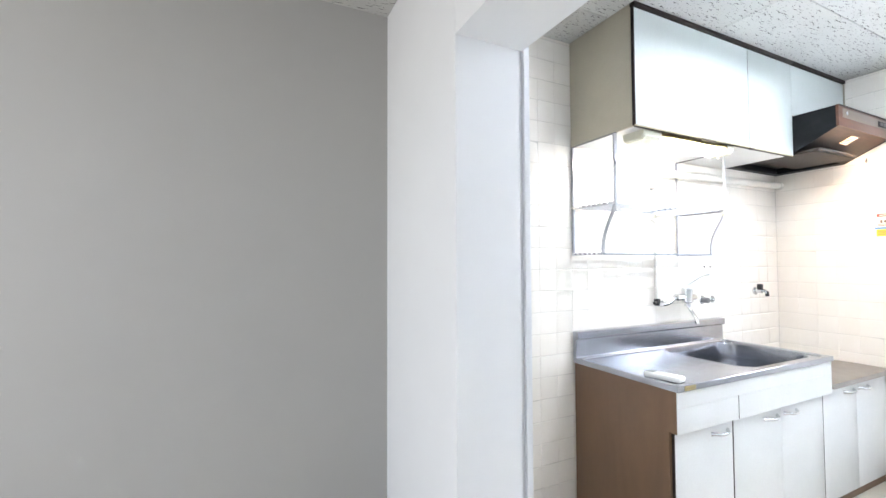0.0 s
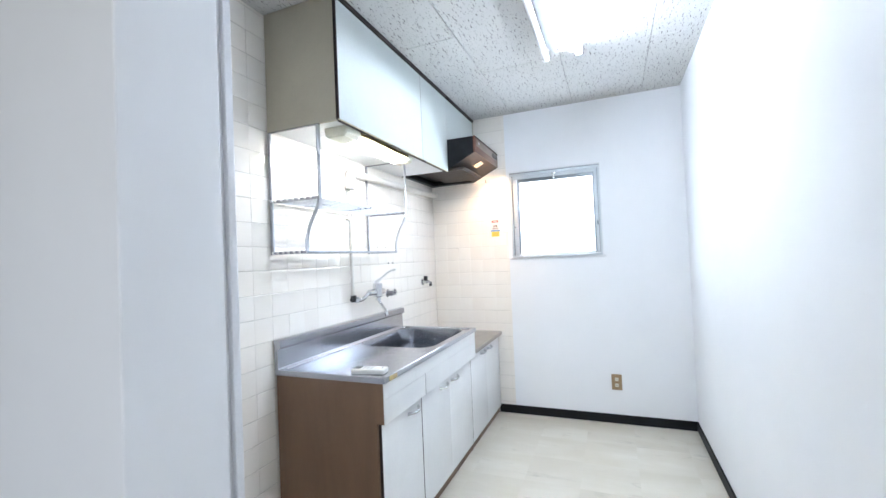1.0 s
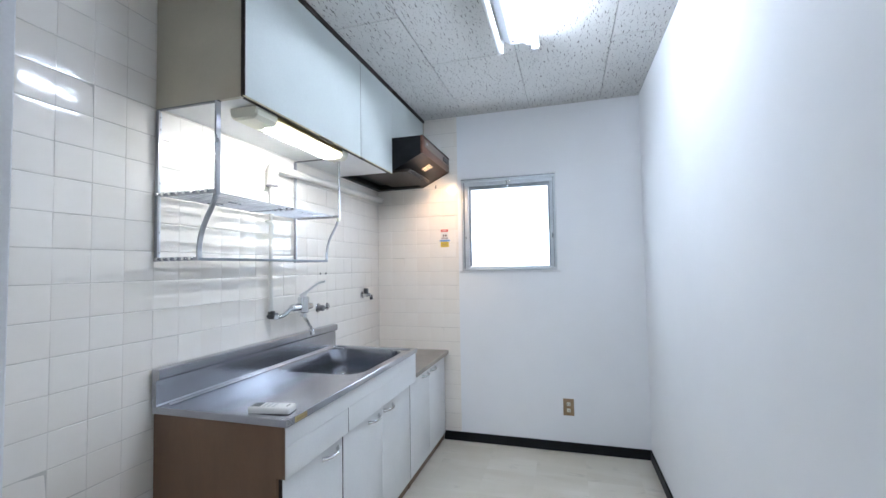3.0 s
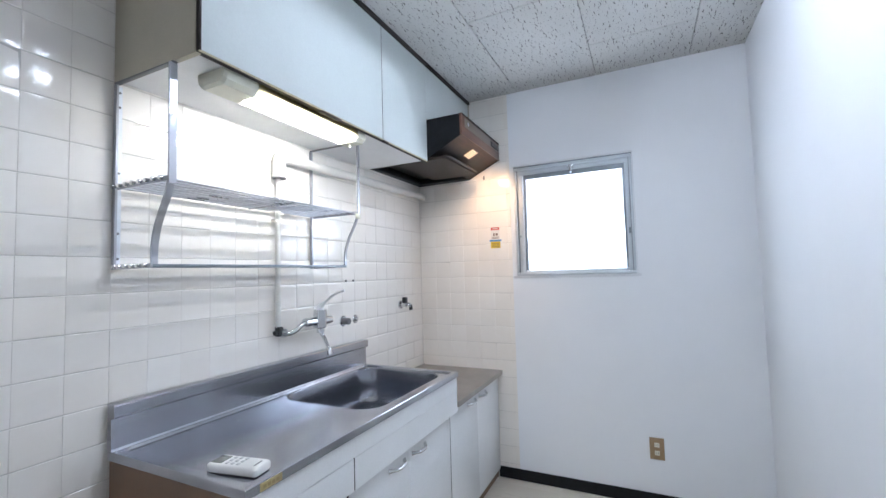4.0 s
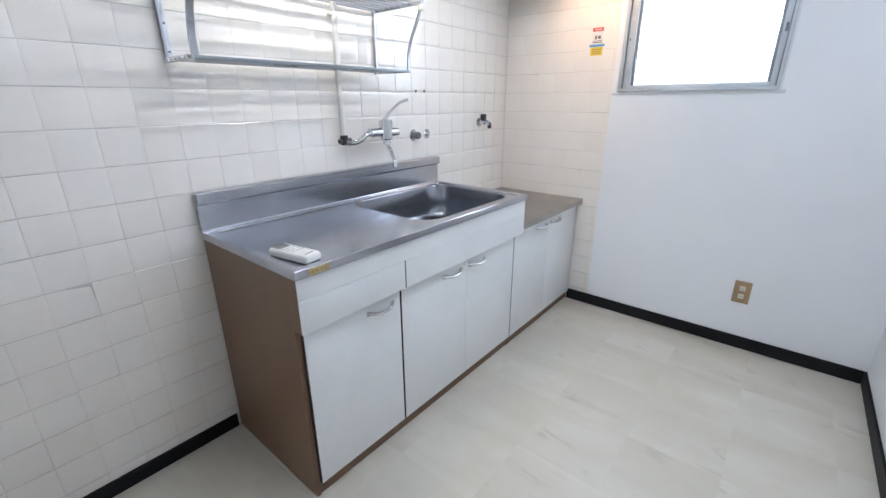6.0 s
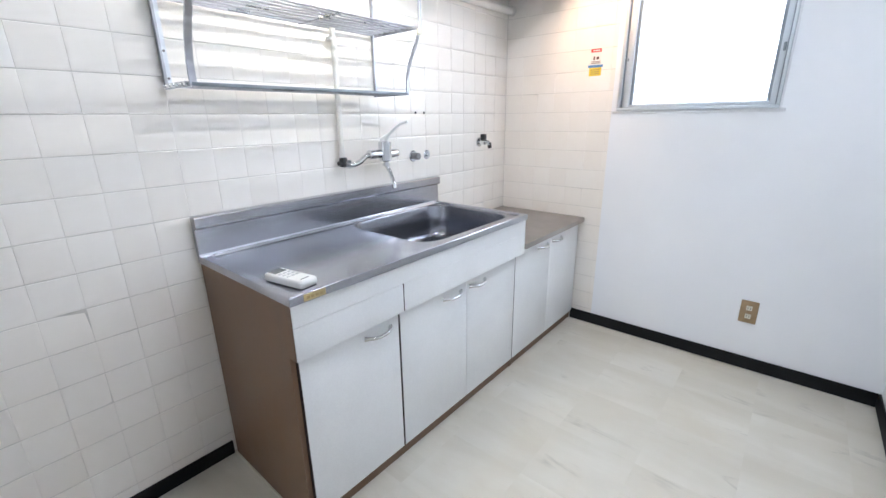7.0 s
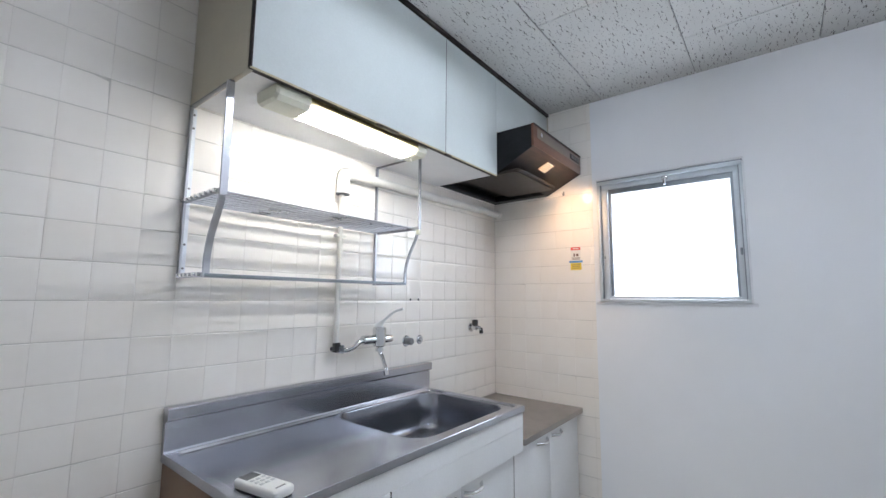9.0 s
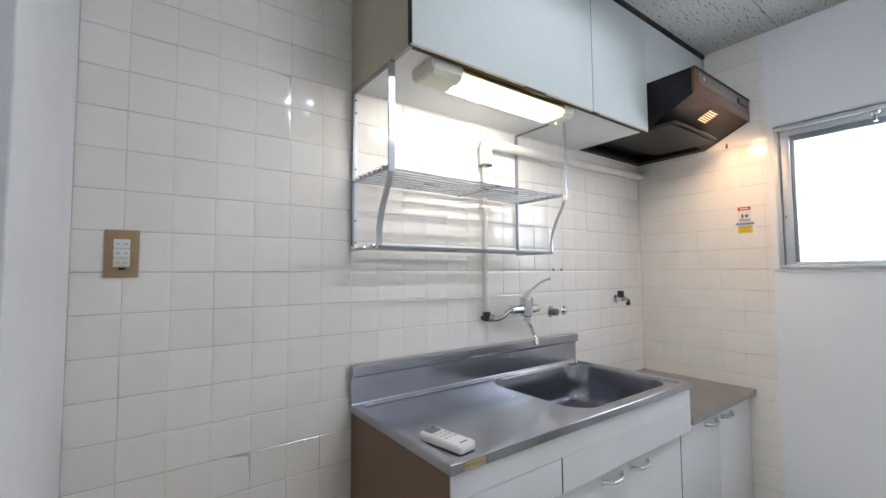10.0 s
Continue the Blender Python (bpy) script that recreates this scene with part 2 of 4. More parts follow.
M_DOOR_UP = paint("pale_green_laminate", (0.615, 0.665, 0.65), 0.52, vary=0.02, scale=3, bump=0.02, rvary=0.06)
M_SIDE = paint("brown_printed_board", (0.185, 0.106, 0.060), 0.42, vary=0.075, scale=9, stretch=(1, 1, 0.2))
M_BEIGE = paint("olive_beige_board", (0.50, 0.455, 0.35), 0.45, vary=0.05, scale=3)
M_BEIGE_LIP = paint("aged_cream_edge", (0.50, 0.44, 0.28), 0.5, vary=0.12, scale=25)
M_UNDER = paint("white_cabinet_underside", (0.78, 0.78, 0.78), 0.4, vary=0.03)
M_DARK_TRIM = paint("dark_brown_trim", (0.035, 0.026, 0.022), 0.5, vary=0.2)
# near-black, so the shade inside the door gaps is in the colour
M_GAP = paint("shadow_gap_core", (0.025, 0.023, 0.022), 0.8)
M_HOOD = paint("black_hood_enamel", (0.012, 0.013, 0.015), 0.42, vary=0.3, scale=10)
M_HOOD_PAN = paint("greasy_hood_pan", (0.060, 0.028, 0.018), 0.48, 0.1, vary=0.3, scale=14, rvary=0.2)
M_FILTER = paint("greasy_mesh_filter", (0.042, 0.034, 0.029), 0.5, 0.1, vary=0.2, scale=16, grain=420, bump=0.6)
M_PAN = greasy_panel()
M_WOOD = paint("wood_grain_fascia", (0.15, 0.062, 0.034), 0.36, vary=0.22, scale=14, stretch=(0.15, 1, 1.5), coat=0.3)
M_STRIP = paint("brushed_control_strip", (0.24, 0.205, 0.17), 0.38, 0.6, vary=0.08)
M_PVC = paint("white_painted_pipe", (0.76, 0.74, 0.69), 0.42, vary=0.05)
M_BLACK = paint("black_rubber", (0.02, 0.021, 0.022), 0.5, vary=0.15)
M_GREY = paint("grey_plastic", (0.17, 0.17, 0.175), 0.45, vary=0.1)
M_PLATE = paint("brown_metal_plate", (0.36, 0.245, 0.135), 0.36, 0.25, vary=0.08, scale=20)
M_IVORY = paint("ivory_plastic", (0.74, 0.70, 0.58), 0.42, vary=0.04)
M_WHITE = paint("white_plastic", (0.80, 0.80, 0.78), 0.38, vary=0.03)
M_LCD = paint("grey_lcd", (0.17, 0.18, 0.175), 0.2, vary=0.05)
M_KEY = paint("pale_grey_keys", (0.55, 0.56, 0.57), 0.5, vary=0.05)
M_GOLD = paint("gold_label_foil", (0.52, 0.42, 0.22), 0.4, 0.4, vary=0.12, scale=30)
M_GOLD_INK = paint("label_ink", (0.36, 0.27, 0.12), 0.5)
M_PAPER = paint("white_sticker", (0.80, 0.79, 0.76), 0.5, vary=0.03)
M_RED = paint("red_print", (0.68, 0.06, 0.05), 0.5)
M_BLUE = paint("blue_print", (0.12, 0.33, 0.66), 0.5)
M_YELLOW = paint("yellow_print", (0.78, 0.57, 0.03), 0.5)
M_INK = paint("dark_print", (0.16, 0.10, 0.09), 0.6)
M_LAMP_BODY = paint("lamp_white_steel", (0.76, 0.79, 0.83), 0.32, vary=0.03)
M_CREAM = paint("cream_lamp_cap", (0.74, 0.73, 0.60), 0.4, vary=0.03)
M_TUBE_ON = glow("lit_fluorescent_tube", (0.855, 0.915, 1.0), 80.0)
M_TUBE_OFF = paint("unlit_fluorescent_tube", (0.83, 0.84, 0.85), 0.2, vary=0.02)
M_TUBE_WARM = glow("lit_kitchen_tube", (1.0, 0.985, 0.95), 80.0)
M_DIFF = lamp_cover("prismatic_cover", 0.14, (0.93, 0.92, 0.84))
M_MILKY = lamp_cover("milky_cover", 0.985, (0.27, 0.235, 0.14))
M_BULB = glow("lit_hood_lens", (1.0, 0.60, 0.22), 1.5)
M_SKY = glow("bright_overcast_backdrop", (0.97, 0.99, 1.0), 3.4)
M_FROST = frosted_glass()
for matt in (M_HOOD, M_HOOD_PAN, M_FILTER, M_BASE, M_DARK_TRIM):
    matt.node_tree.nodes["Principled BSDF"].inputs["Specular IOR Level"].default_value = 0.22


# ---- mesh helpers ----
ORIGIN = {}


def link(name, bm, material, smooth=False):
    bmesh.ops.recalc_face_normals(bm, faces=bm.faces[:])
    me = bpy.data.meshes.new(name)
    bm.to_mesh(me)
    bm.free()
    me.materials.append(material)
    if smooth:
        me.shade_smooth()
        me.set_sharp_from_angle(angle=radians(38))
    return new(name, me)


def structure(name, bm, material, label="", category=""):
    return tagged(link(name, bm, material), label, category, kind="structure")


def thing(name, origin, label, category, group=""):
    ob = new(name)
    ob.location = origin
    ob.empty_display_size = 0.05
    ORIGIN[ob.name] = Vector(origin)
    return tagged(ob, label, category, group)


def part(name, bm, material, parent, label="", smooth=True):
    """One mesh under a thing or a part; its shape is given in the world's metres."""
    root = parent
    while root.parent:
        root = root.parent
    bmesh.ops.translate(bm, verts=bm.verts[:], vec=-ORIGIN.get(root.name, Vector()))
    ob = link(name, bm, material, smooth)
    ob.parent = parent
    return tagged(ob, label)


def box(x0, x1, y0, y1, z0, z1, bevel=0.0, segments=2, bm=None):
    out = bm or bmesh.new()
    made = bmesh.ops.create_cube(out, size=1.0)["verts"]
    for v in made:
        v.co = Vector(((x0 + x1) / 2 + v.co.x * (x1 - x0), (y0 + y1) / 2 + v.co.y * (y1 - y0), (z0 + z1) / 2 + v.co.z * (z1 - z0)))
    if bevel:
        edges = list({e for v in made for e in v.link_edges})
        bmesh.ops.bevel(out, geom=edges, offset=bevel, segments=segments, profile=0.5, affect="EDGES")
    return out


def loft(loops, closed=True, cap_start=True, cap_end=True, bm=None):
    """A skin over rings of points, each ring as long as the others."""
    out = bm or bmesh.new()
    rings = [[out.verts.new(p) for p in ring] for ring in loops]
    n = len(rings[0])
    for a, b in zip(rings, rings[1:]):
        for i in range(n if closed else n - 1):
            j = (i + 1) % n
            out.faces.new((a[i], a[j], b[j], b[i]))
    if cap_start:
        out.faces.new(rings[0][::-1])
    if cap_end:
        out.faces.new(rings[-1])
    return out


def tube(points, radius, n=12, bm=None):
    """A round bar that follows points; radius is one number or one for each point."""
    pts = [Vector(p) for p in points]
    radii = radius if isinstance(radius, (list, tuple)) else [radius] * len(pts)
    side = None
    rings = []
    for i, p in enumerate(pts):
        d = (pts[min(i + 1, len(pts) - 1)] - pts[max(i - 1, 0)]).normalized()
        if side is None:
            side = d.orthogonal().normalized()
        side = (side - d * side.dot(d)).normalized()
        up = d.cross(side)
        rings.append([p + radii[i] * (math.cos(a) * side + math.sin(a) * up) for a in (2 * math.pi * j / n for j in range(n))])
    return loft(rings, bm=bm)


def bend(points, steps=6):
    """A smooth line through points."""
    p = [Vector(q) for q in points]
    p = [2 * p[0] - p[1]] + p + [2 * p[-1] - p[-2]]
    out = []
    for a, b, c, d in zip(p, p[1:], p[2:], p[3:]):
        for i in range(steps):
            s = i / steps
            out.append(0.5 * (2 * b + (c - a) * s + (2 * a - 5 * b + 4 * c - d) * s * s + (3 * b - a - 3 * c + d) * s ** 3))
    return out + [p[-2]]


def round_rect(x0, x1, y0, y1, z, r, n=7):
    ring = []
    for cx, cy, a0 in ((x1 - r, y1 - r, 0), (x0 + r, y1 - r, 90), (x0 + r, y0 + r, 180), (x1 - r, y0 + r, 270)):
        for i in range(n):
            a = radians(a0 + 90 * i / (n - 1))
            ring.append((cx + r * math.cos(a), cy + r * math.sin(a), z))
    return ring


def profile_x(points, x0, x1, bm=None):
    """A prism along x with the outline points (y, z)."""
    return loft([[(x, y, z) for y, z in points] for x in (x0, x1)], bm=bm)


def disc(centre, axis, radius, depth, n=24, bevel=0.0):
    c, a = Vector(centre), Vector(axis).normalized()
    if bevel:
        return tube([c, c + a * (depth - bevel), c + a * depth], [radius, radius, radius - bevel], n)
    return tube([c, c + a * depth], radius, n)


# ---- the shell of the place ----
XW, YR, ZC = 1.892, -1.928, 2.415      # window wall, far side wall, ceiling height
XJ, XP0, YP = -0.720, -0.980, -0.611   # kitchen face of the stub wall, its hall face, its free end
ZH, ZHALL, XB = 1.925, 2.30, -3.3     # soffit of the opening, hall ceiling, back wall

structure("floor", box(XB - 0.1, XW + 0.15, YR - 0.15, 0.15, -0.1, 0.0), M_FLOOR, "off-white marbled sheet vinyl floor", "floor")
structure("wall_south", box(XB - 0.1, XW + 0.15, YR - 0.12, YR, 0.0, ZC + 0.1), M_WALL, "plain white papered wall", "wall")
# end wall out of view; its opening is invented to hold the fill lamp
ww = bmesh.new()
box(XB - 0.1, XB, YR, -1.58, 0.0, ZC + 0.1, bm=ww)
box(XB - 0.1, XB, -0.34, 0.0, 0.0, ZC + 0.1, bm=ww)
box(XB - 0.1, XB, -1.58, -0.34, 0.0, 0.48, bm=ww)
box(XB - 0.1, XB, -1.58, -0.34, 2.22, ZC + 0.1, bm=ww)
structure("wall_west", ww, M_WALL_HALL_SHADE, "unseen papered end wall, its opening made up for the fill lamp", "wall")
wall_north = structure("wall_north", box(XB - 0.1, XW + 0.15, 0.0024, 0.12, 0.0, ZC + 0.1), M_GROUT, "wall of glazed cream tiles with cement joints", "wall")
structure("wall_hall_north", box(XB, XP0, -0.004, 0.004, 0.0, ZHALL), M_WALL_HALL_SHADE, "papered hall wall, its shade put in the colour", "wall")
# stub wall and lintel of the opening between hall and kitchen
bm = box(XP0, XJ - 0.040, YP, 0.004, 0.0, ZC + 0.05, 0.004)
structure("wall_stub", bm, M_WALL, "short white papered partition beside the opening", "wall")
structure("wall_lintel", box(XP0 + 0.001, XJ - 0.03, YR, YP - 0.001, ZH, ZC + 0.05), M_WALL, "white papered lintel over the opening", "wall")
jb = box(XJ - 0.0395, XJ - 0.020, YP + 0.014, 0.0, 0.0, ZC + 0.02)
box(XJ - 0.022, XJ, YP + 0.002, 0.0, 0.0, ZC + 0.02, 0.003, bm=jb)
structure("trim_jamb", jb, M_TRIM, "white painted corner trim of the opening", "trim")

# window wall with the window's opening
WY0, WY1, WZ0, WZ1 = -1.352, -0.704, 1.250, 1.918
wall_east = structure("wall_east", box(XW, XW + 0.12, YR, WY0, 0, ZC + 0.05), M_WALL, "white papered wall with a small window", "wall")
wb = bmesh.new()
box(XW, XW + 0.12, YR, WY0, 0, ZC + 0.05, bm=wb)
box(XW, XW + 0.12, WY0, WY1, 0, WZ0, bm=wb)
box(XW, XW + 0.12, WY0, WY1, WZ1, ZC + 0.05, bm=wb)
box(XW, XW + 0.12, WY1, -0.657, 0, ZC + 0.05, bm=wb)
wb.to_mesh(wall_east.data)
wb.free()
wall_tiled = structure("wall_east_tiled", box(XW + 0.0024, XW + 0.12, -0.657, 0.006, 0, ZC + 0.05), M_GROUT, "tiled end wall beside the cooker place", "wall")

# ceilings
cb = bmesh.new()
PX, PY = 0.945, 0.4755
for j in range(5):
    y1 = -0.252 - (j - 1) * PY
    y0 = y1 - PY
    for i in range(-3, 4):
        x0 = 0.580 + (PX / 2 if j % 2 == 0 else 0.0) + (i - 1) * PX
        a, b = max(x0 + 0.0017, XP0 + 0.2), min(x0 + PX - 0.0017, XW)
        if j == 1 and x0 > 0.5:
            b = XW if x0 < 1.0 else a
        c, d = max(y0 + 0.0017, YR), min(y1 - 0.0017, 0.006)
        if b - a > 0.01 and d - c > 0.01:
            box(a, b, c, d, ZC, ZC + 0.012, 0.0015, 1, bm=cb)
structure("ceiling", cb, M_CEIL, "fissured mineral board ceiling panels", "ceiling")
structure("ceiling_backing", box(XP0, XW + 0.1, YR, 0.1, ZC + 0.0125, ZC + 0.05), M_CEIL_GAP, "dark joints behind the ceiling boards", "ceiling")
cb = bmesh.new()
for j in range(5):
    for i in range(3):
        x1, y1 = XP0 - i * PX, 0.0 - j * PY
        box(max(XB, x1 - PX + 0.0012), x1 - 0.0012, max(YR, y1 - PY + 0.0012), y1 - 0.0012, ZHALL, ZHALL + 0.012, 0.0015, 1, bm=cb)
structure("ceiling_hall", cb, M_CEIL, "fissured mineral board ceiling of the hall", "ceiling")
structure("ceiling_hall_backing", box(XB, XP0, YR, 0.1, ZHALL + 0.0125, ZHALL + 0.05), M_CEIL_GAP, "dark joints behind the hall ceiling boards", "ceiling")

# baseboards
BB = [("baseboard_east", (XW - 0.009, XW, YR + 0.009, -0.525)), ("baseboard_south", (XB, XW, YR, YR + 0.009)),
      ("baseboard_north", (XJ, -0.004, -0.010, 0.0)), ("baseboard_stub", (XJ, XJ + 0.009, YP + 0.004, -0.010))]
for nm, (a, b, c, d) in BB:
    structure(nm, box(a, b, c, d, 0.0, 0.056 if nm == "baseboard_north" else 0.066, 0.003), M_BASE, "black vinyl baseboard", "baseboard")

# ---- the window ----
window = thing("window_1", (XW, -1.032, WZ0), "small aluminium window with frosted glass, closed", "window")
tagged(window, kind="structure")
cw = bmesh.new()
box(XW - 0.006, XW, -1.389, -0.664, 1.231, 1.2455, 0.002, bm=cw)
box(XW - 0.004, XW, -1.3735, -1.3655, 1.246, 1.927, 0.0015, bm=cw)
box(XW - 0.004, XW, -0.6885, -0.681, 1.246, 1.927, 0.0015, bm=cw)
part("casing", cw, M_TRIM, window, "white painted casing")
part("head_ledge", box(XW - 0.026, XW, -1.374, -0.687, 1.9275, 1.936, 0.002), M_TRIM, window, "white ledge over the window")
# shallow groove; the shade of the gap is its dark colour
part("head_groove", box(XW - 0.018, XW, -1.368, -0.688, 1.921, 1.927), M_ALU_DARK, window, "groove under the ledge, its shade put in the colour")
part("frame_head", box(XW - 0.022, XW + 0.09, -1.365, -0.689, 1.904, 1.9205, 0.002), M_ALU, window)
part("frame_jamb", box(XW - 0.016, XW + 0.09, -0.703, -0.689, 1.2625, 1.9035, 0.002), M_ALU, window)
part("frame_jamb", box(XW - 0.016, XW + 0.09, -1.365, -1.353, 1.2625, 1.9035, 0.002), M_ALU, window)
# the gaps beside the sash get their shade from dark strips
part("jamb_groove", box(XW - 0.006, XW + 0.02, -0.7085, -0.7035, 1.2625, 1.9035), M_ALU_DARK, window, "groove beside the sash, its shade put in the colour")
part("jamb_groove", box(XW - 0.006, XW + 0.02, -1.3525, -1.349, 1.2625, 1.9035), M_ALU_DARK, window)
part("frame_sill", box(XW - 0.018, XW + 0.09, -1.365, -0.689, 1.246, 1.262, 0.002), M_ALU, window)
sash = part("sash", box(XW + 0.000, XW + 0.028, -1.3485, -0.709, 1.877, 1.9035, 0.002), M_ALU, window, "aluminium sash")
part("stile", box(XW - 0.001, XW + 0.028, -0.742, -0.709, 1.2625, 1.8765, 0.002), M_ALU, sash)
part("stile", box(XW - 0.001, XW + 0.028, -1.3485, -1.3275, 1.2625, 1.8765, 0.002), M_ALU, sash)
part("bottom_rail", box(XW - 0.001, XW + 0.028, -1.327, -0.7425, 1.2625, 1.2765, 0.002), M_ALU, sash)
part("gasket", box(XW + 0.010, XW + 0.026, -1.327, -0.7425, 1.851, 1.8765), M_ALU_DARK, sash, "grey glazing gasket")
part("gasket", box(XW + 0.010, XW + 0.026, -0.757, -0.7425, 1.277, 1.8505), M_ALU_DARK, sash)
part("gasket", box(XW + 0.010, XW + 0.026, -1.327, -1.315, 1.277, 1.8505), M_ALU_DARK, sash)
part("gasket", box(XW + 0.010, XW + 0.026, -1.3145, -0.7575, 1.277, 1.279), M_ALU_DARK, sash)
pane = part("pane", box(XW + 0.0265, XW + 0.031, -1.328, -0.742, 1.277, 1.8768), M_FROST, window, "bright frosted pane")
latch = part("latch", box(XW - 0.012, XW - 0.0005, -1.050, -1.020, 1.884, 1.908, 0.003), M_CHROME, window, "small metal catch")
part("latch_tongue", disc((XW - 0.010, -1.035, 1.858), (0, 0, 1), 0.008, 0.030, 12, 0.003), M_CHROME, latch)
part("roller", box(XW - 0.006, XW - 0.0005, -1.3465, -1.3365, 1.472, 1.506, 0.003), M_ALU_DARK, window)
part("roller", box(XW - 0.005, XW - 0.0005, -0.721, -0.714, 1.484, 1.499, 0.002), M_ALU_DARK, window)
structure("backdrop", box(XW + 0.6, XW + 0.61, -3.0, 1.2, 0.0, 3.2), M_SKY, "plain bright overcast sky outside", "backdrop")


# ---- sink cabinet ----
YD, YF, ZT = -0.535, -0.560, 0.80     # door face, apron face, worktop height
sink_cabinet = thing("sink_cabinet", (0.6, -0.28, 0.0), "white laminate sink base cabinet with brown side panels", "cabinet")
side = [(-0.012, 0.0), (-0.522, 0.0), (-0.522, 0.612), (YF + 0.004, 0.612), (YF + 0.004, 0.774), (-0.012, 0.774)]
part("side_panel", profile_x(side, 0.004, 0.019), M_SIDE, sink_cabinet, "brown printed board", smooth=False)
part("side_panel", box(1.160, 1.175, -0.522, -0.012, 0.0, 0.606), M_SIDE, sink_cabinet, "brown printed board")
part("carcass", box(0.0195, 1.1595, -0.510, -0.015, 0.052, 0.55), M_GAP, sink_cabinet)
part("kick_board", box(0.0195, 1.1595, -0.518, -0.506, 0.0, 0.050), M_SIDE, sink_cabinet, "brown kick board")
ap = bmesh.new()
box(0.006, 1.196, YF, YF + 0.018, 0.7105, 0.774, 0.0012, bm=ap)
box(0.4045, 1.196, YF, YF + 0.018, 0.611, 0.7100, 0.0012, bm=ap)
part("apron", ap, M_DOOR, sink_cabinet, smooth=False)
part("apron_edge", box(0.4030, 0.4044, YF + 0.0004, YF + 0.018, 0.6115, 0.7095), M_DARK_TRIM, sink_cabinet, "dark edge strip")
part("apron_core", box(0.02, 1.18, YF + 0.019, YF + 0.026, 0.613, 0.773), M_GAP, sink_cabinet)
part("drawer_front", box(0.006, 0.4005, YF, YF + 0.018, 0.611, 0.7090, 0.0015), M_DOOR, sink_cabinet)


def pull(x, y, z, width, parent):
    """A chrome bow handle."""
    h = width / 2
    pts = bend([(x - h, y + 0.002, z), (x - h + 0.012, y - 0.010, z), (x - h * 0.45, y - 0.021, z - 0.001), (x, y - 0.023, z - 0.002),
                (x + h * 0.45, y - 0.021, z - 0.001), (x + h - 0.012, y - 0.010, z), (x + h, y + 0.002, z)], 4)
    n = len(pts)
    rad = [0.0056 + 0.0040 * abs(1 - 2 * i / (n - 1)) ** 4 for i in range(n)]
    return part("handle", tube(pts, rad, 10), M_CHROME, parent, "chrome bow handle")


def cabinet_door(x0, x1, z0, z1, handle_x, parent, y=YD, dark_edge=False):
    d = part("door", box(x0, x1, y, y + 0.018, z0, z1, 0.0015), M_DOOR, parent)
    if dark_edge:
        part("door_edge", box(x0 - 0.0016, x0 - 0.0001, y + 0.0004, y + 0.018, z0, z1), M_DARK_TRIM, d, "dark edge strip")
    pull(handle_x, y, z1 - 0.040, 0.108, d)
    return d


cabinet_door(0.021, 0.3945, 0.054, 0.605, 0.305, sink_cabinet, dark_edge=True)
cabinet_door(0.4025, 0.7785, 0.054, 0.605, 0.685, sink_cabinet, dark_edge=True)
cabinet_door(0.7800, 1.1560, 0.054, 0.605, 0.852, sink_cabinet)

# ---- sink worktop: pressed steel sheet, bowl, upstand ----
worktop = thing("sink_worktop", (0.6, -0.28, ZT), "pressed stainless steel sink worktop with drainer and upstand", "sink")
X0, X1, Y0, Y1 = 0.0, 1.2, -0.568, -0.006
bx = (0.570, 1.168, -0.511, -0.042)
tb = bmesh.new()
n = 7


def ring_at(inset, z, r):
    return round_rect(X0 + inset, X1 - inset, Y0 + inset, Y1 - inset, z, r, n)


step = [round_rect(X0, X1, Y0, Y1, ZT - 0.024, 0.002, n), round_rect(X0, X1, Y0, Y1, ZT - 0.0015, 0.002, n), ring_at(0.0015, ZT, 0.003),
        round_rect(X0 + 0.026, X1 - 0.018, Y0 + 0.022, Y1 - 0.028, ZT, 0.024, n), round_rect(X0 + 0.030, X1 - 0.022, Y0 + 0.027, Y1 - 0.033, ZT - 0.0065, 0.020, n)]
rings = [[tb.verts.new(p) for p in ring] for ring in step]
for a, b in zip(rings, rings[1:]):
    for i in range(len(a)):
        j = (i + 1) % len(a)
        tb.faces.new((a[i], a[j], b[j], b[i]))
hole = [tb.verts.new(p) for p in round_rect(*bx, ZT - 0.0065, 0.095, 9)]
edges = []
for ring in (rings[-1], hole):
    for i in range(len(ring)):
        a, b = ring[i], ring[(i + 1) % len(ring)]
        edges.append(tb.edges.get((a, b)) or tb.edges.new((a, b)))
bmesh.ops.triangle_fill(tb, use_beauty=True, edges=edges)
part("drainer_top", tb, M_STEEL, worktop)
bowl_rings = []
for inset, z, r in ((0.0, -0.0065, 0.095), (0.002, -0.0075, 0.095), (0.005, -0.013, 0.095), (0.010, -0.10, 0.094), (0.015, -0.142, 0.092),
                    (0.027, -0.164, 0.085), (0.050, -0.175, 0.07), (0.10, -0.178, 0.05), (0.16, -0.182, 0.03)):
    bowl_rings.append(round_rect(bx[0] + inset, bx[1] - inset, bx[2] + inset, bx[3] - inset, ZT + z, r, 9))
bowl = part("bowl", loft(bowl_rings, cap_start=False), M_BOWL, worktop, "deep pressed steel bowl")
drain = part("drain", disc((0.869, -0.274, ZT - 0.1815), (0, 0, 1), 0.062, 0.004, 32, 0.002), M_CHROME, bowl, "chrome drain ring")
part("drain_cap", disc((0.869, -0.274, ZT - 0.177), (0, 0, 1), 0.044, 0.003, 32, 0.001), M_GREY, drain, "dark drain cap")
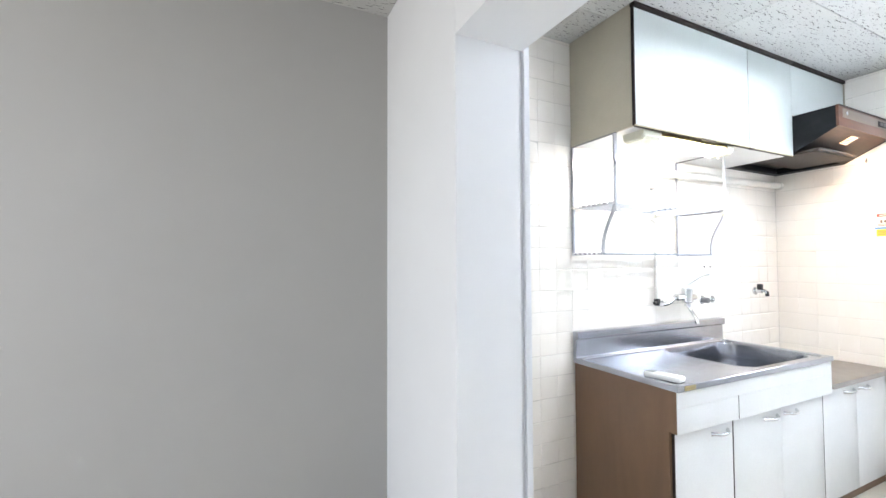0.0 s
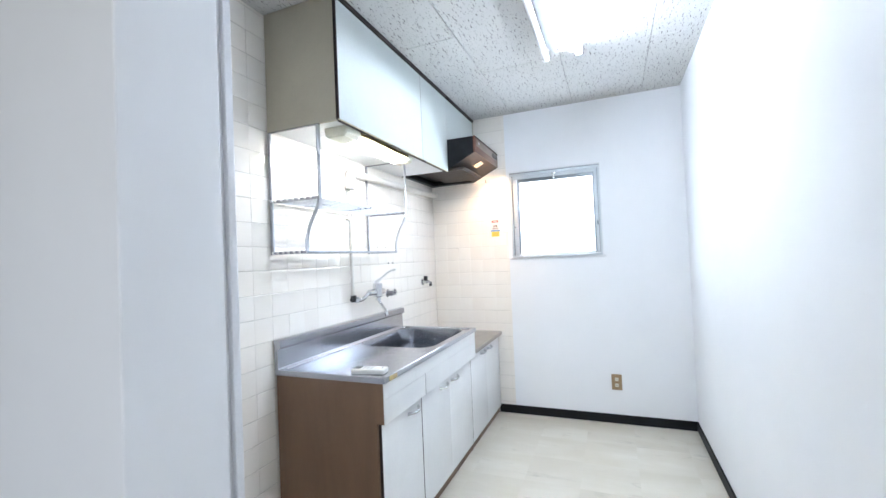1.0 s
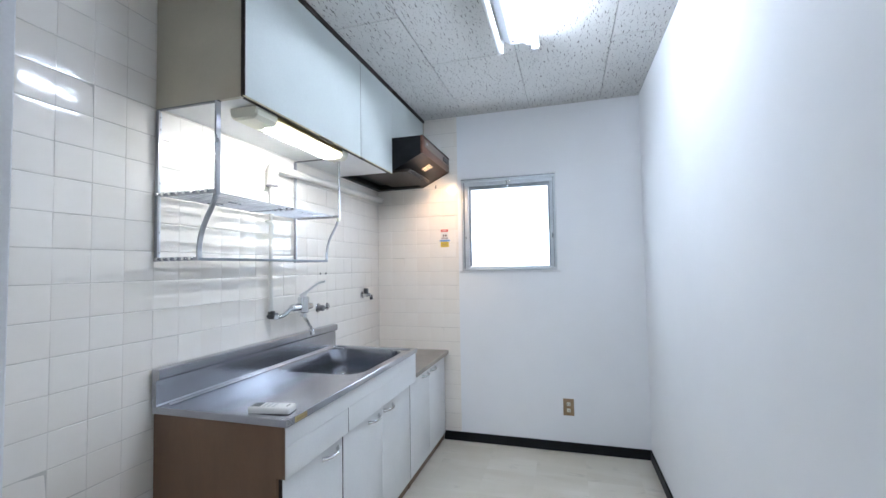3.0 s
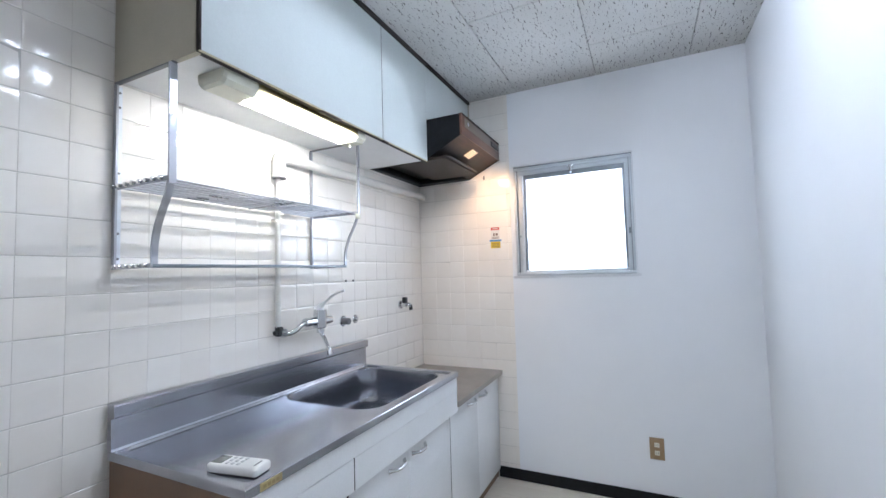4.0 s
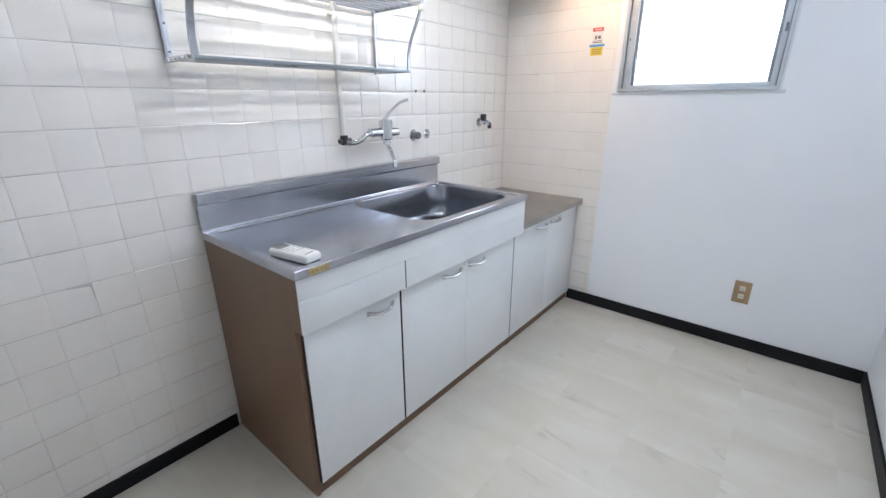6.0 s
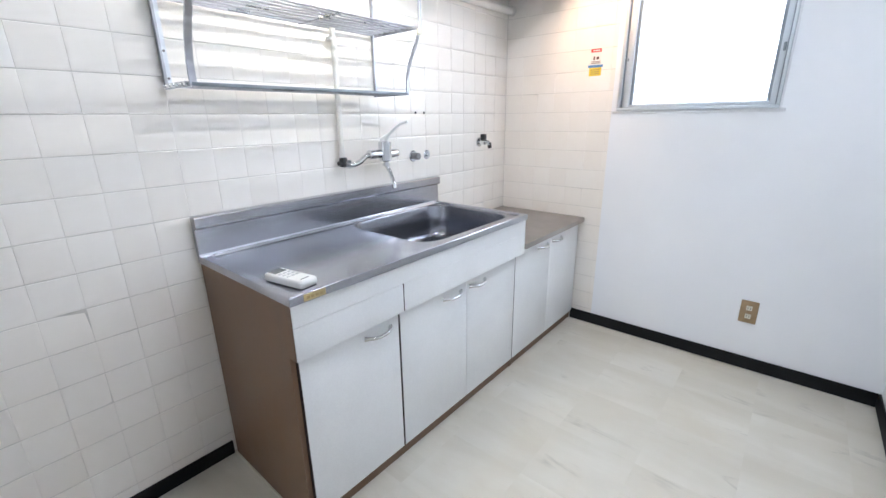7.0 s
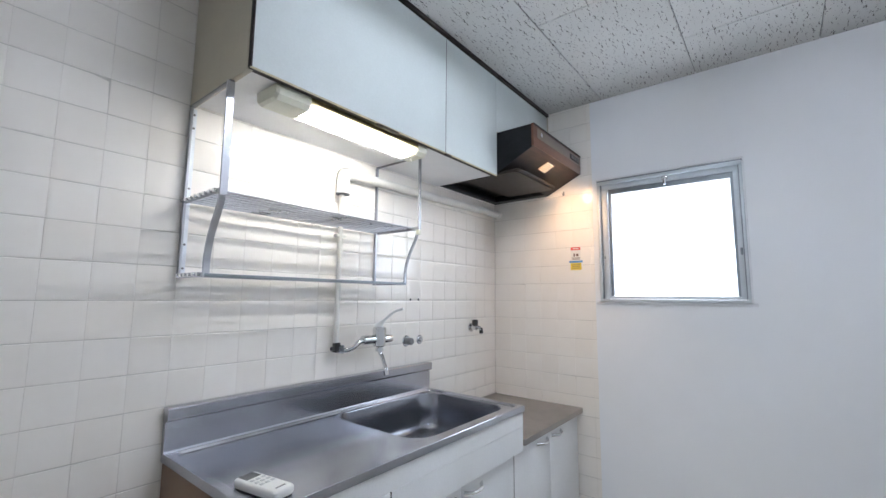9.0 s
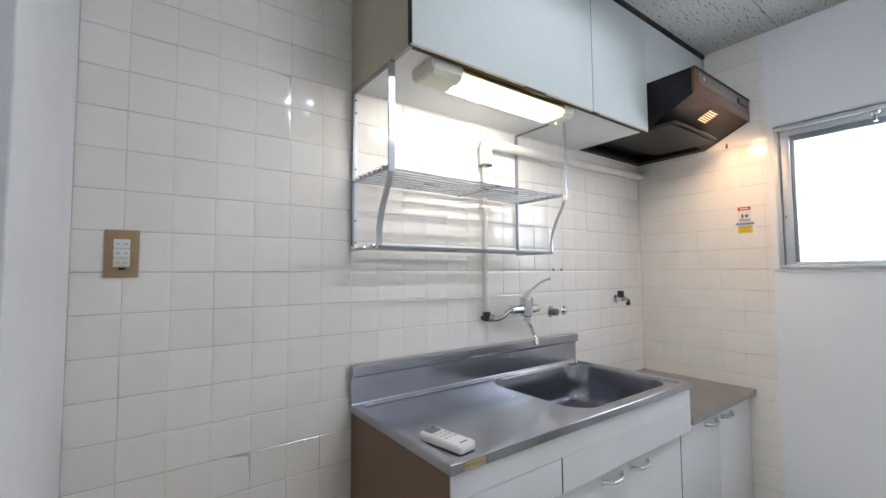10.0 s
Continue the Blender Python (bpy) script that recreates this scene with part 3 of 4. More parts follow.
up = [(-0.005, ZT - 0.002), (-0.029, ZT - 0.002), (-0.026, ZT + 0.006), (-0.024, ZT + 0.088), (-0.038, ZT + 0.094), (-0.040, ZT + 0.098),
      (-0.040, ZT + 0.126), (-0.037, ZT + 0.130), (-0.005, ZT + 0.130)]
part("upstand", profile_x(up[:5] + up[5:], 0.0, 1.2), M_STEEL, worktop, "folded steel upstand", smooth=False)
lab = part("maker_plate", box(0.040, 0.106, Y0 - 0.0015, Y0 + 0.001, ZT - 0.022, ZT - 0.003, 0.0006), M_GOLD, worktop, "small gold foil label")
for i in range(4):
    part("print_bar", box(0.048 + i * 0.013, 0.057 + i * 0.013, Y0 - 0.0021, Y0 - 0.0012, ZT - 0.016, ZT - 0.009), M_GOLD_INK, lab)

structure("trim_sealant", box(-0.004, 0.0035, -0.522, -0.012, 0.0, 0.005, 0.001), M_IVORY, "cream sealant line along the sink cabinet", "trim")

# ---- cooker base ----
cooker_base = thing("cooker_base_cabinet", (1.54, -0.28, 0.0), "low white laminate cabinet for a gas cooker", "cabinet")
part("side_panel", box(1.1765, 1.190, -0.520, -0.012, 0.0, 0.63), M_SIDE, cooker_base)
part("side_panel", box(1.872, 1.8875, -0.520, -0.012, 0.0, 0.63), M_SIDE, cooker_base)
part("carcass", box(1.1905, 1.8715, -0.512, -0.015, 0.055, 0.628), M_GAP, cooker_base)
part("kick_board", box(1.1905, 1.8715, -0.518, -0.508, 0.0, 0.050), M_SIDE, cooker_base, "brown kick board")
cabinet_door(1.1610, 1.5220, 0.054, 0.626, 1.432, cooker_base, dark_edge=True)
cabinet_door(1.5235, 1.8815, 0.054, 0.626, 1.596, cooker_base)
cooker_top = thing("steel_worktop", (1.54, -0.28, 0.64), "dull brownish stainless steel cooker shelf", "worktop")
ct = loft([round_rect(1.2015, 1.890, -0.566, -0.006, z, r, 5) for z, r in ((0.630, 0.004), (0.653, 0.004), (0.656, 0.007))])
part("top_sheet", ct, M_STOVE, cooker_top)
part("back_lip", box(1.2025, 1.8895, -0.012, -0.006, 0.6565, 0.6605, 0.001), M_STOVE, cooker_top)

# ---- wall cabinets ----
ZU0, ZU1, YC = 1.878, 2.392, -0.392
upper = thing("wall_cabinet", (0.64, -0.2, ZU0), "long wall cabinet with pale green doors and beige side", "cabinet")
part("side_panel", box(0.004, 0.020, -0.378, -0.003, ZU0 - 0.008, ZC - 0.002, 0.001), M_BEIGE, upper, "olive beige board")
part("underside", box(0.0205, 1.275, -0.372, -0.003, ZU0 + 0.002, ZU0 + 0.014), M_UNDER, upper, "white underside")
part("carcass", box(0.0205, 1.270, -0.3735, -0.003, ZU0 + 0.015, ZC - 0.003), M_GAP, upper)
# dark strip that paints the shade of the gap behind the doors
part("gap_shade_strip", box(0.021, 1.274, -0.379, -0.3665, ZU0 - 0.005, ZU0 + 0.0015), M_DARK_TRIM, upper, "dark strip for the shaded gap behind the doors")


def lift_door(x0, x1, z0, z1, parent):
    d = part("door", box(x0, x1, YC, YC + 0.012, z0, z1, 0.0012), M_DOOR_UP, parent)
    part("edge_lip", box(x0, x1, YC + 0.0002, YC + 0.0045, z0 - 0.0055, z0 - 0.0004), M_BEIGE_LIP, d, "aged cream front edge")
    # rear of the door's foot, coloured dark for the shade in the gap
    part("bottom_gap_shade", box(x0, x1, YC + 0.0048, YC + 0.0125, z0 - 0.0045, z0 - 0.0004), M_DARK_TRIM, d)
    return d


d1 = lift_door(0.006, 0.8525, ZU0 - 0.002, ZU1, upper)
part("finger_pull", box(0.46, 0.57, YC - 0.003, YC + 0.014, ZU0 - 0.014, ZU0 - 0.007, 0.002), M_DARK_TRIM, d1, "dark finger pull")
part("door_edge", box(0.0045, 0.0098, YC - 0.002, YC + 0.0125, ZU0 - 0.004, ZU1, 0.0006), M_DARK_TRIM, d1, "dark edge strip")
d2 = lift_door(0.8556, 1.2735, ZU0 - 0.002, ZU1, upper)
# dark strip added in the seam to paint the shade between the doors
part("door_edge", box(0.8532, 0.8554, YC + 0.0004, YC + 0.012, ZU0 - 0.002, ZU1), M_DARK_TRIM, d2, "dark edge strip")
part("finger_pull", box(0.852, 0.892, YC - 0.004, YC + 0.010, ZU0 - 0.015, ZU0 - 0.007, 0.002), M_DARK_TRIM, d2, "dark finger pull")
part("top_trim", box(0.004, 1.2755, YC - 0.010, -0.374, ZU1 + 0.003, ZC - 0.001, 0.002), M_DARK_TRIM, upper, "dark brown top trim")
upper2 = thing("hood_cabinet", (1.58, -0.2, 2.105), "short wall cabinet with a pale green door above the hood", "cabinet")
part("carcass", box(1.2765, 1.886, -0.3735, -0.003, 2.103, ZC - 0.003), M_GAP, upper2)
lift_door(1.2752, 1.886, 2.105, ZU1, upper2)
part("top_trim", box(1.2765, 1.888, YC - 0.010, -0.374, ZU1 + 0.003, ZC - 0.001, 0.002), M_DARK_TRIM, upper2, "dark brown top trim")
part("end_filler", box(1.8775, 1.8885, YC - 0.004, -0.381, 2.105, ZU1), M_BEIGE, upper2)

# ---- cooker hood ----
hood = thing("cooker_hood", (1.58, -0.3, 1.88), "black cooker hood with wood-grain front, lamp lit", "cooker hood")
HX0, HX1, HYF = 1.279, 1.886, -0.594
HZF, HYB, HZB = 1.990, -0.385, 1.888   # foot of the front, start of the flat bottom, its height
outline = [(-0.004, 2.100), (HYF + 0.004, 2.100), (HYF + 0.004, HZF), (HYB, HZB), (-0.004, HZB - 0.004)]
part("side_plate", profile_x(outline, HX0, HX0 + 0.006), M_HOOD, hood, "black side plate", smooth=False)
part("side_plate", profile_x(outline, HX1 - 0.006, HX1), M_HOOD, hood, "black side plate", smooth=False)
part("top_plate", box(HX0 + 0.0065, HX1 - 0.0065, HYF + 0.004, -0.004, 2.092, 2.0995), M_HOOD, hood)
part("back_plate", box(HX0 + 0.0065, HX1 - 0.0065, -0.012, -0.004, 1.886, 2.091), M_HOOD, hood)
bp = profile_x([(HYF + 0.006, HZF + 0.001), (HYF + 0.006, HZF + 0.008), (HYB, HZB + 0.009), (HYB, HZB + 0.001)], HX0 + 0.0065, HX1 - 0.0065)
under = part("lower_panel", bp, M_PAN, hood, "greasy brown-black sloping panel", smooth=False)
part("rim", box(HX0 + 0.0065, HX1 - 0.0065, -0.045, -0.0125, HZB - 0.002, HZB + 0.016, 0.002), M_HOOD, hood)
part("rim", box(HX0 + 0.0065, HX0 + 0.030, HYB, -0.0455, HZB - 0.002, HZB + 0.016, 0.002), M_HOOD, hood)
part("rim", box(HX1 - 0.060, HX1 - 0.0065, HYB, -0.0455, HZB - 0.002, HZB + 0.016, 0.002), M_HOOD, hood)
part("inner_pan", box(HX0 + 0.0305, HX1 - 0.0605, HYB + 0.001, -0.046, HZB + 0.035, HZB + 0.040), M_HOOD, hood, "black inner pan")
fl = loft([round_rect(HX0 + 0.012, 1.735, -0.490, -0.190, z, r, 5) for z, r in ((HZB - 0.006, 0.03), (HZB + 0.004, 0.03))])
tray = part("grease_filter", fl, M_FILTER, hood, "greasy metal mesh filter tray")
part("tray_lip", tube(bend([(HX0 + 0.014, -0.40, HZB + 0.001), (HX0 + 0.018, -0.478, HZB + 0.004), (HX0 + 0.045, -0.496, HZB + 0.006), (1.50, -0.500, HZB + 0.006),
                            (1.70, -0.496, HZB + 0.006), (1.732, -0.478, HZB + 0.004), (1.738, -0.40, HZB + 0.001)], 5), 0.0075, 8), M_FILTER, tray)
part("fascia", box(HX0 - 0.001, HX1, HYF, HYF + 0.0035, HZF - 0.002, 2.101, 0.0012), M_WOOD, hood, "wood-grain front trim")
part("fascia_end", box(HX0 - 0.0025, HX0 - 0.0003, HYF, HYF + 0.012, HZF - 0.002, 2.101), M_WOOD, hood, "wood-grain corner")
part("fascia_edge", box(HX0, HX1, HYF - 0.0022, HYF - 0.0003, 2.092, 2.101), M_DARK_TRIM, hood)
strip = part("control_strip", box(HX0 + 0.035, HX1 - 0.012, HYF - 0.003, HYF - 0.0004, 2.036, 2.084, 0.001), M_STRIP, hood, "brushed metal control strip")
part("emblem", disc((HX0 + 0.075, HYF - 0.003, 2.060), (0, -1, 0), 0.010, 0.003, 16), M_CHROME, strip)
sw = part("switch_block", box(HX1 - 0.165, HX1 - 0.035, HYF - 0.006, HYF - 0.0032, 2.042, 2.072, 0.001), M_BLACK, strip, "black switch block")
for i in range(3):
    part("switch_key", box(HX1 - 0.155 + i * 0.038, HX1 - 0.127 + i * 0.038, HYF - 0.010, HYF - 0.0062, 2.048, 2.066, 0.001), M_GREY, sw)
slope = Vector((0, HYB - HYF, HZB - HZF)).normalized()
normal = Vector((0, slope.z, -slope.y))
lc = Vector((1.545, HYF, HZF)) + slope * 0.068 + normal * 0.002


def on_slope(a0, a1, b0, b1, h):
    """A block on the sloping panel: along x, down the slope, and its height."""
    out = box(a0, a1, b0, b1, 0.0, h, 0.0008, 1)
    m = Matrix(((1, 0, 0, lc.x), (0, slope.y, normal.y, lc.y), (0, slope.z, normal.z, lc.z), (0, 0, 0, 1)))
    bmesh.ops.transform(out, matrix=m, verts=out.verts[:])
    return out


lens = part("lamp_lens", on_slope(-0.040, 0.040, -0.032, 0.032, 0.002), M_BULB, hood, "lit amber lamp cover")
for i in range(7):
    part("louver", on_slope(-0.042, 0.042, -0.034 + i * 0.0105, -0.0285 + i * 0.0105, 0.006), M_WOOD, lens)

# ---- lamp under the wall cabinet ----
under_lamp = thing("undercabinet_lamp", (0.5, -0.29, ZU0), "lit cream fluorescent lamp under the wall cabinet", "lamp")
sect = [(-0.243, ZU0), (-0.360, ZU0), (-0.364, ZU0 - 0.010), (-0.360, ZU0 - 0.030), (-0.346, ZU0 - 0.044), (-0.262, ZU0 - 0.044), (-0.246, ZU0 - 0.034), (-0.242, ZU0 - 0.010)]


def end_cap(xa, xb):
    """A cream cap, chamfered towards its outer end xa."""
    out = xa + (0.010 if xb > xa else -0.010)
    mid = (-0.303, ZU0)
    small = [(mid[0] + (y - mid[0]) * 0.93, mid[1] + (z - mid[1]) * 0.84) for y, z in sect]
    return loft([[(x, y, z) for y, z in pr] for x, pr in ((xa, small), (out, sect), (xb, sect))])


part("end_cap", end_cap(0.100, 0.215), M_CREAM, under_lamp, "opaque cream end cap", smooth=False)
part("end_cap", end_cap(0.772, 0.712), M_CREAM, under_lamp, "opaque cream end cap", smooth=False)
part("backing", box(0.2155, 0.7115, -0.356, -0.248, ZU0 - 0.006, ZU0 - 0.0005), M_CREAM, under_lamp)
# unseen lips added to keep the tube's light off the cabinet's underside
for y, z in ((-0.352, 0.020), (-0.249, 0.023)):
    part("light_shield_lip", box(0.2155, 0.7115, y - 0.0012, y + 0.0012, ZU0 - z, ZU0 - 0.0063), M_CREAM, under_lamp)
part("cover", loft([[(x, y, z) for y, z in [(-0.318, ZU0 - 0.044)] + sect[5:]] for x in (0.2152, 0.7118)], closed=False, cap_start=False, cap_end=False), M_DIFF, under_lamp, "clear prismatic cover")
part("cover_front", loft([[(x, y, z) for y, z in sect[1:5] + [(-0.318, ZU0 - 0.044)]] for x in (0.2152, 0.7118)], closed=False, cap_start=False, cap_end=False), M_MILKY, under_lamp, "milky cream front of the cover")
part("tube", tube([(0.240, -0.292, ZU0 - 0.024), (0.690, -0.292, ZU0 - 0.024)], 0.0125, 16), M_TUBE_WARM, under_lamp, "lit tube")
part("pull_cord", tube([(0.735, -0.300, ZU0 - 0.044), (0.736, -0.301, ZU0 - 0.058)], 0.003, 8), M_CREAM, under_lamp)

# ---- dish rack ----
rack = thing("dish_rack", (0.42, -0.15, 1.32), "two-tier aluminium dish rack hung under the cabinet", "dish rack")
ZM, ZB = 1.556, 1.322


def flat_bar(points, w, t, x):
    """A flat strip in the plane x, w wide along the plane's in-way and t thick along x."""
    pts = [Vector((x, y, z)) for y, z in points]
    loops = []
    for i, p in enumerate(pts):
        d = (pts[min(i + 1, len(pts) - 1)] - pts[max(i - 1, 0)]).normalized()
        s = Vector((0, -d.z, d.y)) * (w / 2)
        e = Vector((t / 2, 0, 0))
        loops.append([p + s + e, p - s + e, p - s - e, p + s - e])
    return loft(loops)


for x in (0.006, 0.814):
    part("back_post", box(x - 0.003, x + 0.004, -0.018, -0.003, ZB - 0.008, ZU0 - 0.012, 0.0008), M_RACK, rack, smooth=False)
    part("front_post", flat_bar([(-0.282, ZU0 - 0.012), (-0.282, ZM - 0.02)], 0.007, 0.020 if x < 0.4 else 0.012, x), M_RACK, rack, smooth=False)
    arm = [(p.y, p.z) for p in bend([(0, -0.276, ZM - 0.012), (0, -0.262, ZM - 0.05), (0, -0.224, ZM - 0.12), (0, -0.206, ZM - 0.18), (0, -0.204, ZB - 0.008)], 5)]
    part("curved_arm", flat_bar(arm, 0.006, 0.018 if x < 0.4 else 0.012, x + 0.001), M_RACK, rack)
    part("top_bracket", box(x - 0.006, x + 0.008, -0.290, -0.010, ZU0 - 0.0125, ZU0 - 0.0085, 0.001), M_GREY, rack, "dark hanging bracket")
    part("end_rail", box(x - 0.002, x + 0.002, -0.275, -0.024, ZM - 0.010, ZM + 0.004), M_RACK, rack)
    part("end_rail", box(x - 0.002, x + 0.002, -0.200, -0.024, ZB - 0.008, ZB + 0.004), M_RACK, rack)
for i in range(8):
    y = -0.014 - 0.0325 * i
    part("slat", box(0.000, 0.820, y - 0.0050, y + 0.0050, ZM - 0.003, ZM + 0.003, 0.0015, 1), M_RACK, rack, smooth=False)
    part("slat_knob", tube([(-0.007, y, ZM), (-0.005, y, ZM), (0.012, y, ZM), (0.014, y, ZM)], [0.003, 0.0065, 0.0065, 0.003], 10), M_CHROME, rack)
for i in range(6):
    y = -0.0205 - 0.0305 * i
    part("slat", box(0.000, 0.820, y - 0.0055, y + 0.0055, ZB - 0.003, ZB + 0.003, 0.0015, 1), M_RACK, rack, smooth=False)
    part("slat_knob", tube([(-0.007, y, ZB), (-0.005, y, ZB), (0.012, y, ZB), (0.014, y, ZB)], [0.003, 0.0065, 0.0065, 0.003], 10), M_CHROME, rack)
part("front_rail", box(0.003, 0.818, -0.208, -0.204, ZB - 0.008, ZB + 0.002, 0.001), M_ALU_DARK, rack)
for k in range(4):
    part("clip", tube([(0.462, -0.2415 + 0.0325 * k, ZM - 0.004), (0.478, -0.2415 + 0.0325 * k, ZM - 0.004)], 0.0065, 8), M_CHROME, rack)
part("cross_bar", box(0.468, 0.472, -0.250, -0.010, ZM - 0.0075, ZM - 0.0035), M_RACK, rack)
part("joint_cap", box(0.806, 0.822, -0.288, -0.270, ZM - 0.030, ZM - 0.008, 0.003), M_CREAM, rack, "cream plastic joint cap")

strip_back = part("back_strip", box(0.0105, 0.025, -0.007, -0.003, ZB - 0.006, ZU0 - 0.013, 0.0008), M_LAMP_BODY, rack, "pale steel wall strip")
for z in (1.845, 1.80, 1.60, 1.42, 1.345):
    part("screw", disc((0.0175, -0.0068, z), (0, -1, 0), 0.0035, 0.002, 10), M_GREY, strip_back)

# ---- pipes and taps ----
vent_pipe = thing("wall_pipe", (0.61, -0.03, 1.05), "white painted water pipe along the tiled wall", "pipe")
part("horizontal_pipe", tube([(0.63, -0.028, 1.792), (1.878, -0.028, 1.812)], 0.0225, 20), M_PVC, vent_pipe)
part("elbow_cover", tube(bend([(0.645, -0.028, 1.792), (0.620, -0.028, 1.790), (0.608, -0.028, 1.775), (0.606, -0.028, 1.70)], 5), 0.0275, 18), M_PVC, vent_pipe)
part("elbow_collar", disc((0.606, -0.028, 1.695), (0, 0, 1), 0.0295, 0.005), M_GREY, vent_pipe)
part("vertical_pipe", tube([(0.606, -0.022, 1.70), (0.603, -0.022, 1.07)], 0.0108, 16), M_PVC, vent_pipe)
part("pipe_end", tube([(1.866, -0.028, 1.8118), (1.889, -0.028, 1.8122)], 0.027, 18), M_PVC, vent_pipe)
part("bracket", box(0.585, 0.630, -0.028, -0.0005, 1.512, 1.524, 0.002), M_PVC, vent_pipe)

tap = thing("wall_tap", (0.8, -0.06, 1.06), "chrome wall-mounted single-lever mixer tap", "tap")
fit1 = part("pipe_fitting", box(0.592, 0.615, -0.040, -0.012, 1.034, 1.074, 0.004), M_BLACK, tap, "black pipe fitting")
part("fitting_lug", disc((0.578, -0.026, 1.050), (1, 0, 0), 0.009, 0.016, 14), M_BLACK, fit1)
part("inlet_bend", tube(bend([(0.615, -0.030, 1.046), (0.640, -0.045, 1.042), (0.665, -0.058, 1.052), (0.690, -0.066, 1.072), (0.715, -0.068, 1.078)], 6), 0.0108, 14), M_CHROME, tap)
part("inlet_nut", tube([(0.612, -0.029, 1.046), (0.630, -0.040, 1.044)], 0.018, 6), M_CHROME, tap)
body = part("tap_body", tube([(0.705, -0.068, 1.078), (0.708, -0.068, 1.078), (0.76, -0.068, 1.078), (0.84, -0.068, 1.076), (0.872, -0.068, 1.076), (0.876, -0.068, 1.076)],
                             [0.015, 0.0195, 0.0195, 0.020, 0.017, 0.011], 18), M_CHROME, tap)
part("cartridge", tube([(0.795, -0.074, 1.045), (0.795, -0.074, 1.05), (0.795, -0.074, 1.115), (0.795, -0.074, 1.128), (0.795, -0.074, 1.132)], [0.022, 0.028, 0.0295, 0.0285, 0.020], 24), M_CHROME, body)
part("lever", tube(bend([(0.795, -0.070, 1.130), (0.797, -0.082, 1.146), (0.803, -0.110, 1.170), (0.815, -0.150, 1.200), (0.824, -0.190, 1.212)], 5),
                   [0.021 - 0.0150 * min(1, i / 9) for i in range(21)], 12), M_WHITE, body, "pale lever")
part("spout", tube(bend([(0.797, -0.074, 1.050), (0.798, -0.078, 1.022), (0.799, -0.092, 1.002), (0.790, -0.112, 0.982), (0.781, -0.132, 0.964), (0.778, -0.140, 0.950)], 5), 0.0092, 14), M_CHROME, body)
part("spout_ring", disc((0.797, -0.074, 1.026), (0, 0, 1), 0.017, 0.014), M_CHROME, body)
part("outlet", tube([(0.778, -0.139, 0.953), (0.778, -0.143, 0.935)], 0.0112, 14), M_CHROME, body)

blank = thing("capped_outlet", (1.045, -0.02, 1.045), "grey capped water outlet on the tiles", "pipe cap")
part("flange", disc((1.045, 0.0, 1.046), (0, -1, 0), 0.027, 0.006, 24, 0.003), M_CHROME, blank)
part("cap", disc((1.045, -0.006, 1.046), (0, -1, 0), 0.017, 0.036, 20, 0.004), M_GREY, blank, "dark grey rubber cap")
blank2 = thing("round_cover", (1.145, -0.005, 1.046), "small chrome cover plate with a screw", "pipe cap")
part("flange", disc((1.145, 0.0, 1.046), (0, -1, 0), 0.023, 0.005, 24, 0.003), M_CHROME, blank2)
part("screw", disc((1.145, -0.005, 1.046), (0, -1, 0), 0.011, 0.010, 16, 0.003), M_CHROME, blank2)
gas = thing("gas_cock", (1.605, -0.02, 1.09), "small chrome gas cock with black knob", "gas cock")
gb = part("valve", tube([(1.605, 0.0, 1.085), (1.605, -0.008, 1.085), (1.605, -0.010, 1.085), (1.605, -0.045, 1.085)], [0.026, 0.026, 0.014, 0.014], 18), M_CHROME, gas)
part("spout", tube(bend([(1.605, -0.040, 1.088), (1.615, -0.056, 1.086), (1.620, -0.066, 1.072)], 4), 0.011, 12), M_CHROME, gb)
part("hose_end", tube([(1.620, -0.064, 1.084), (1.622, -0.068, 1.052)], 0.0115, 12), M_BLACK, gb, "black hose stub")
part("knob", box(1.592, 1.618, -0.048, -0.020, 1.098, 1.132, 0.004), M_BLACK, gas, "black knob")
for x in (1.072, 1.132):
    part("screw_hole", disc((x, 0.0002, 1.250), (0, -1, 0), 0.006, 0.002, 12), M_BLACK, thing("wall_plug", (x, 0, 1.25), "dark old screw plug in the tile joint", "wall plug", "old screw plugs"))

# ---- switches and socket ----
def plate(name, label, category, m, w, h):
    ob = new(name)
    ORIGIN[ob.name] = Vector()
    tagged(ob, label, category)
    part("face_plate", box(-w / 2, w / 2, -0.006, 0.0, -h / 2, h / 2, 0.002), M_PLATE, ob, "brown metal plate")
    ob.matrix_world = m
    return ob


socket = plate("wall_socket", "brown metal double wall socket plate", "socket", pose(XW, -1.417, 0.302, 0, 0, -90), 0.071, 0.114)
for dz in (0.021, -0.021):
    ins = part("insert", box(-0.012, 0.012, -0.009, -0.0062, dz - 0.012, dz + 0.012, 0.001), M_IVORY, socket, "ivory socket insert")
    for dx in (-0.005, 0.005):
        part("slot", box(dx - 0.001, dx + 0.001, -0.0098, -0.0088, dz - 0.005, dz + 0.005), M_BLACK, ins)
switch = plate("light_switch", "brown metal switch plate with white rockers", "switch", pose(-0.620, -0.001, 1.293, 0, 0, 0), 0.072, 0.120)
for i, mt in enumerate((M_WHITE, M_WHITE, M_IVORY)):
    ins = part("rocker", box(-0.017, 0.017, -0.011, -0.0062, 0.013 - i * 0.024, 0.036 - i * 0.024, 0.0012), mt, switch)
    for dx in (-0.007, 0.009):
        part("mark", box(dx - 0.005, dx + 0.003, -0.0118, -0.0108, 0.022 - i * 0.024, 0.027 - i * 0.024), M_KEY, ins)
part("pilot", box(-0.006, 0.008, -0.013, -0.0062, -0.042, -0.0365, 0.001), M_DARK_TRIM, switch)
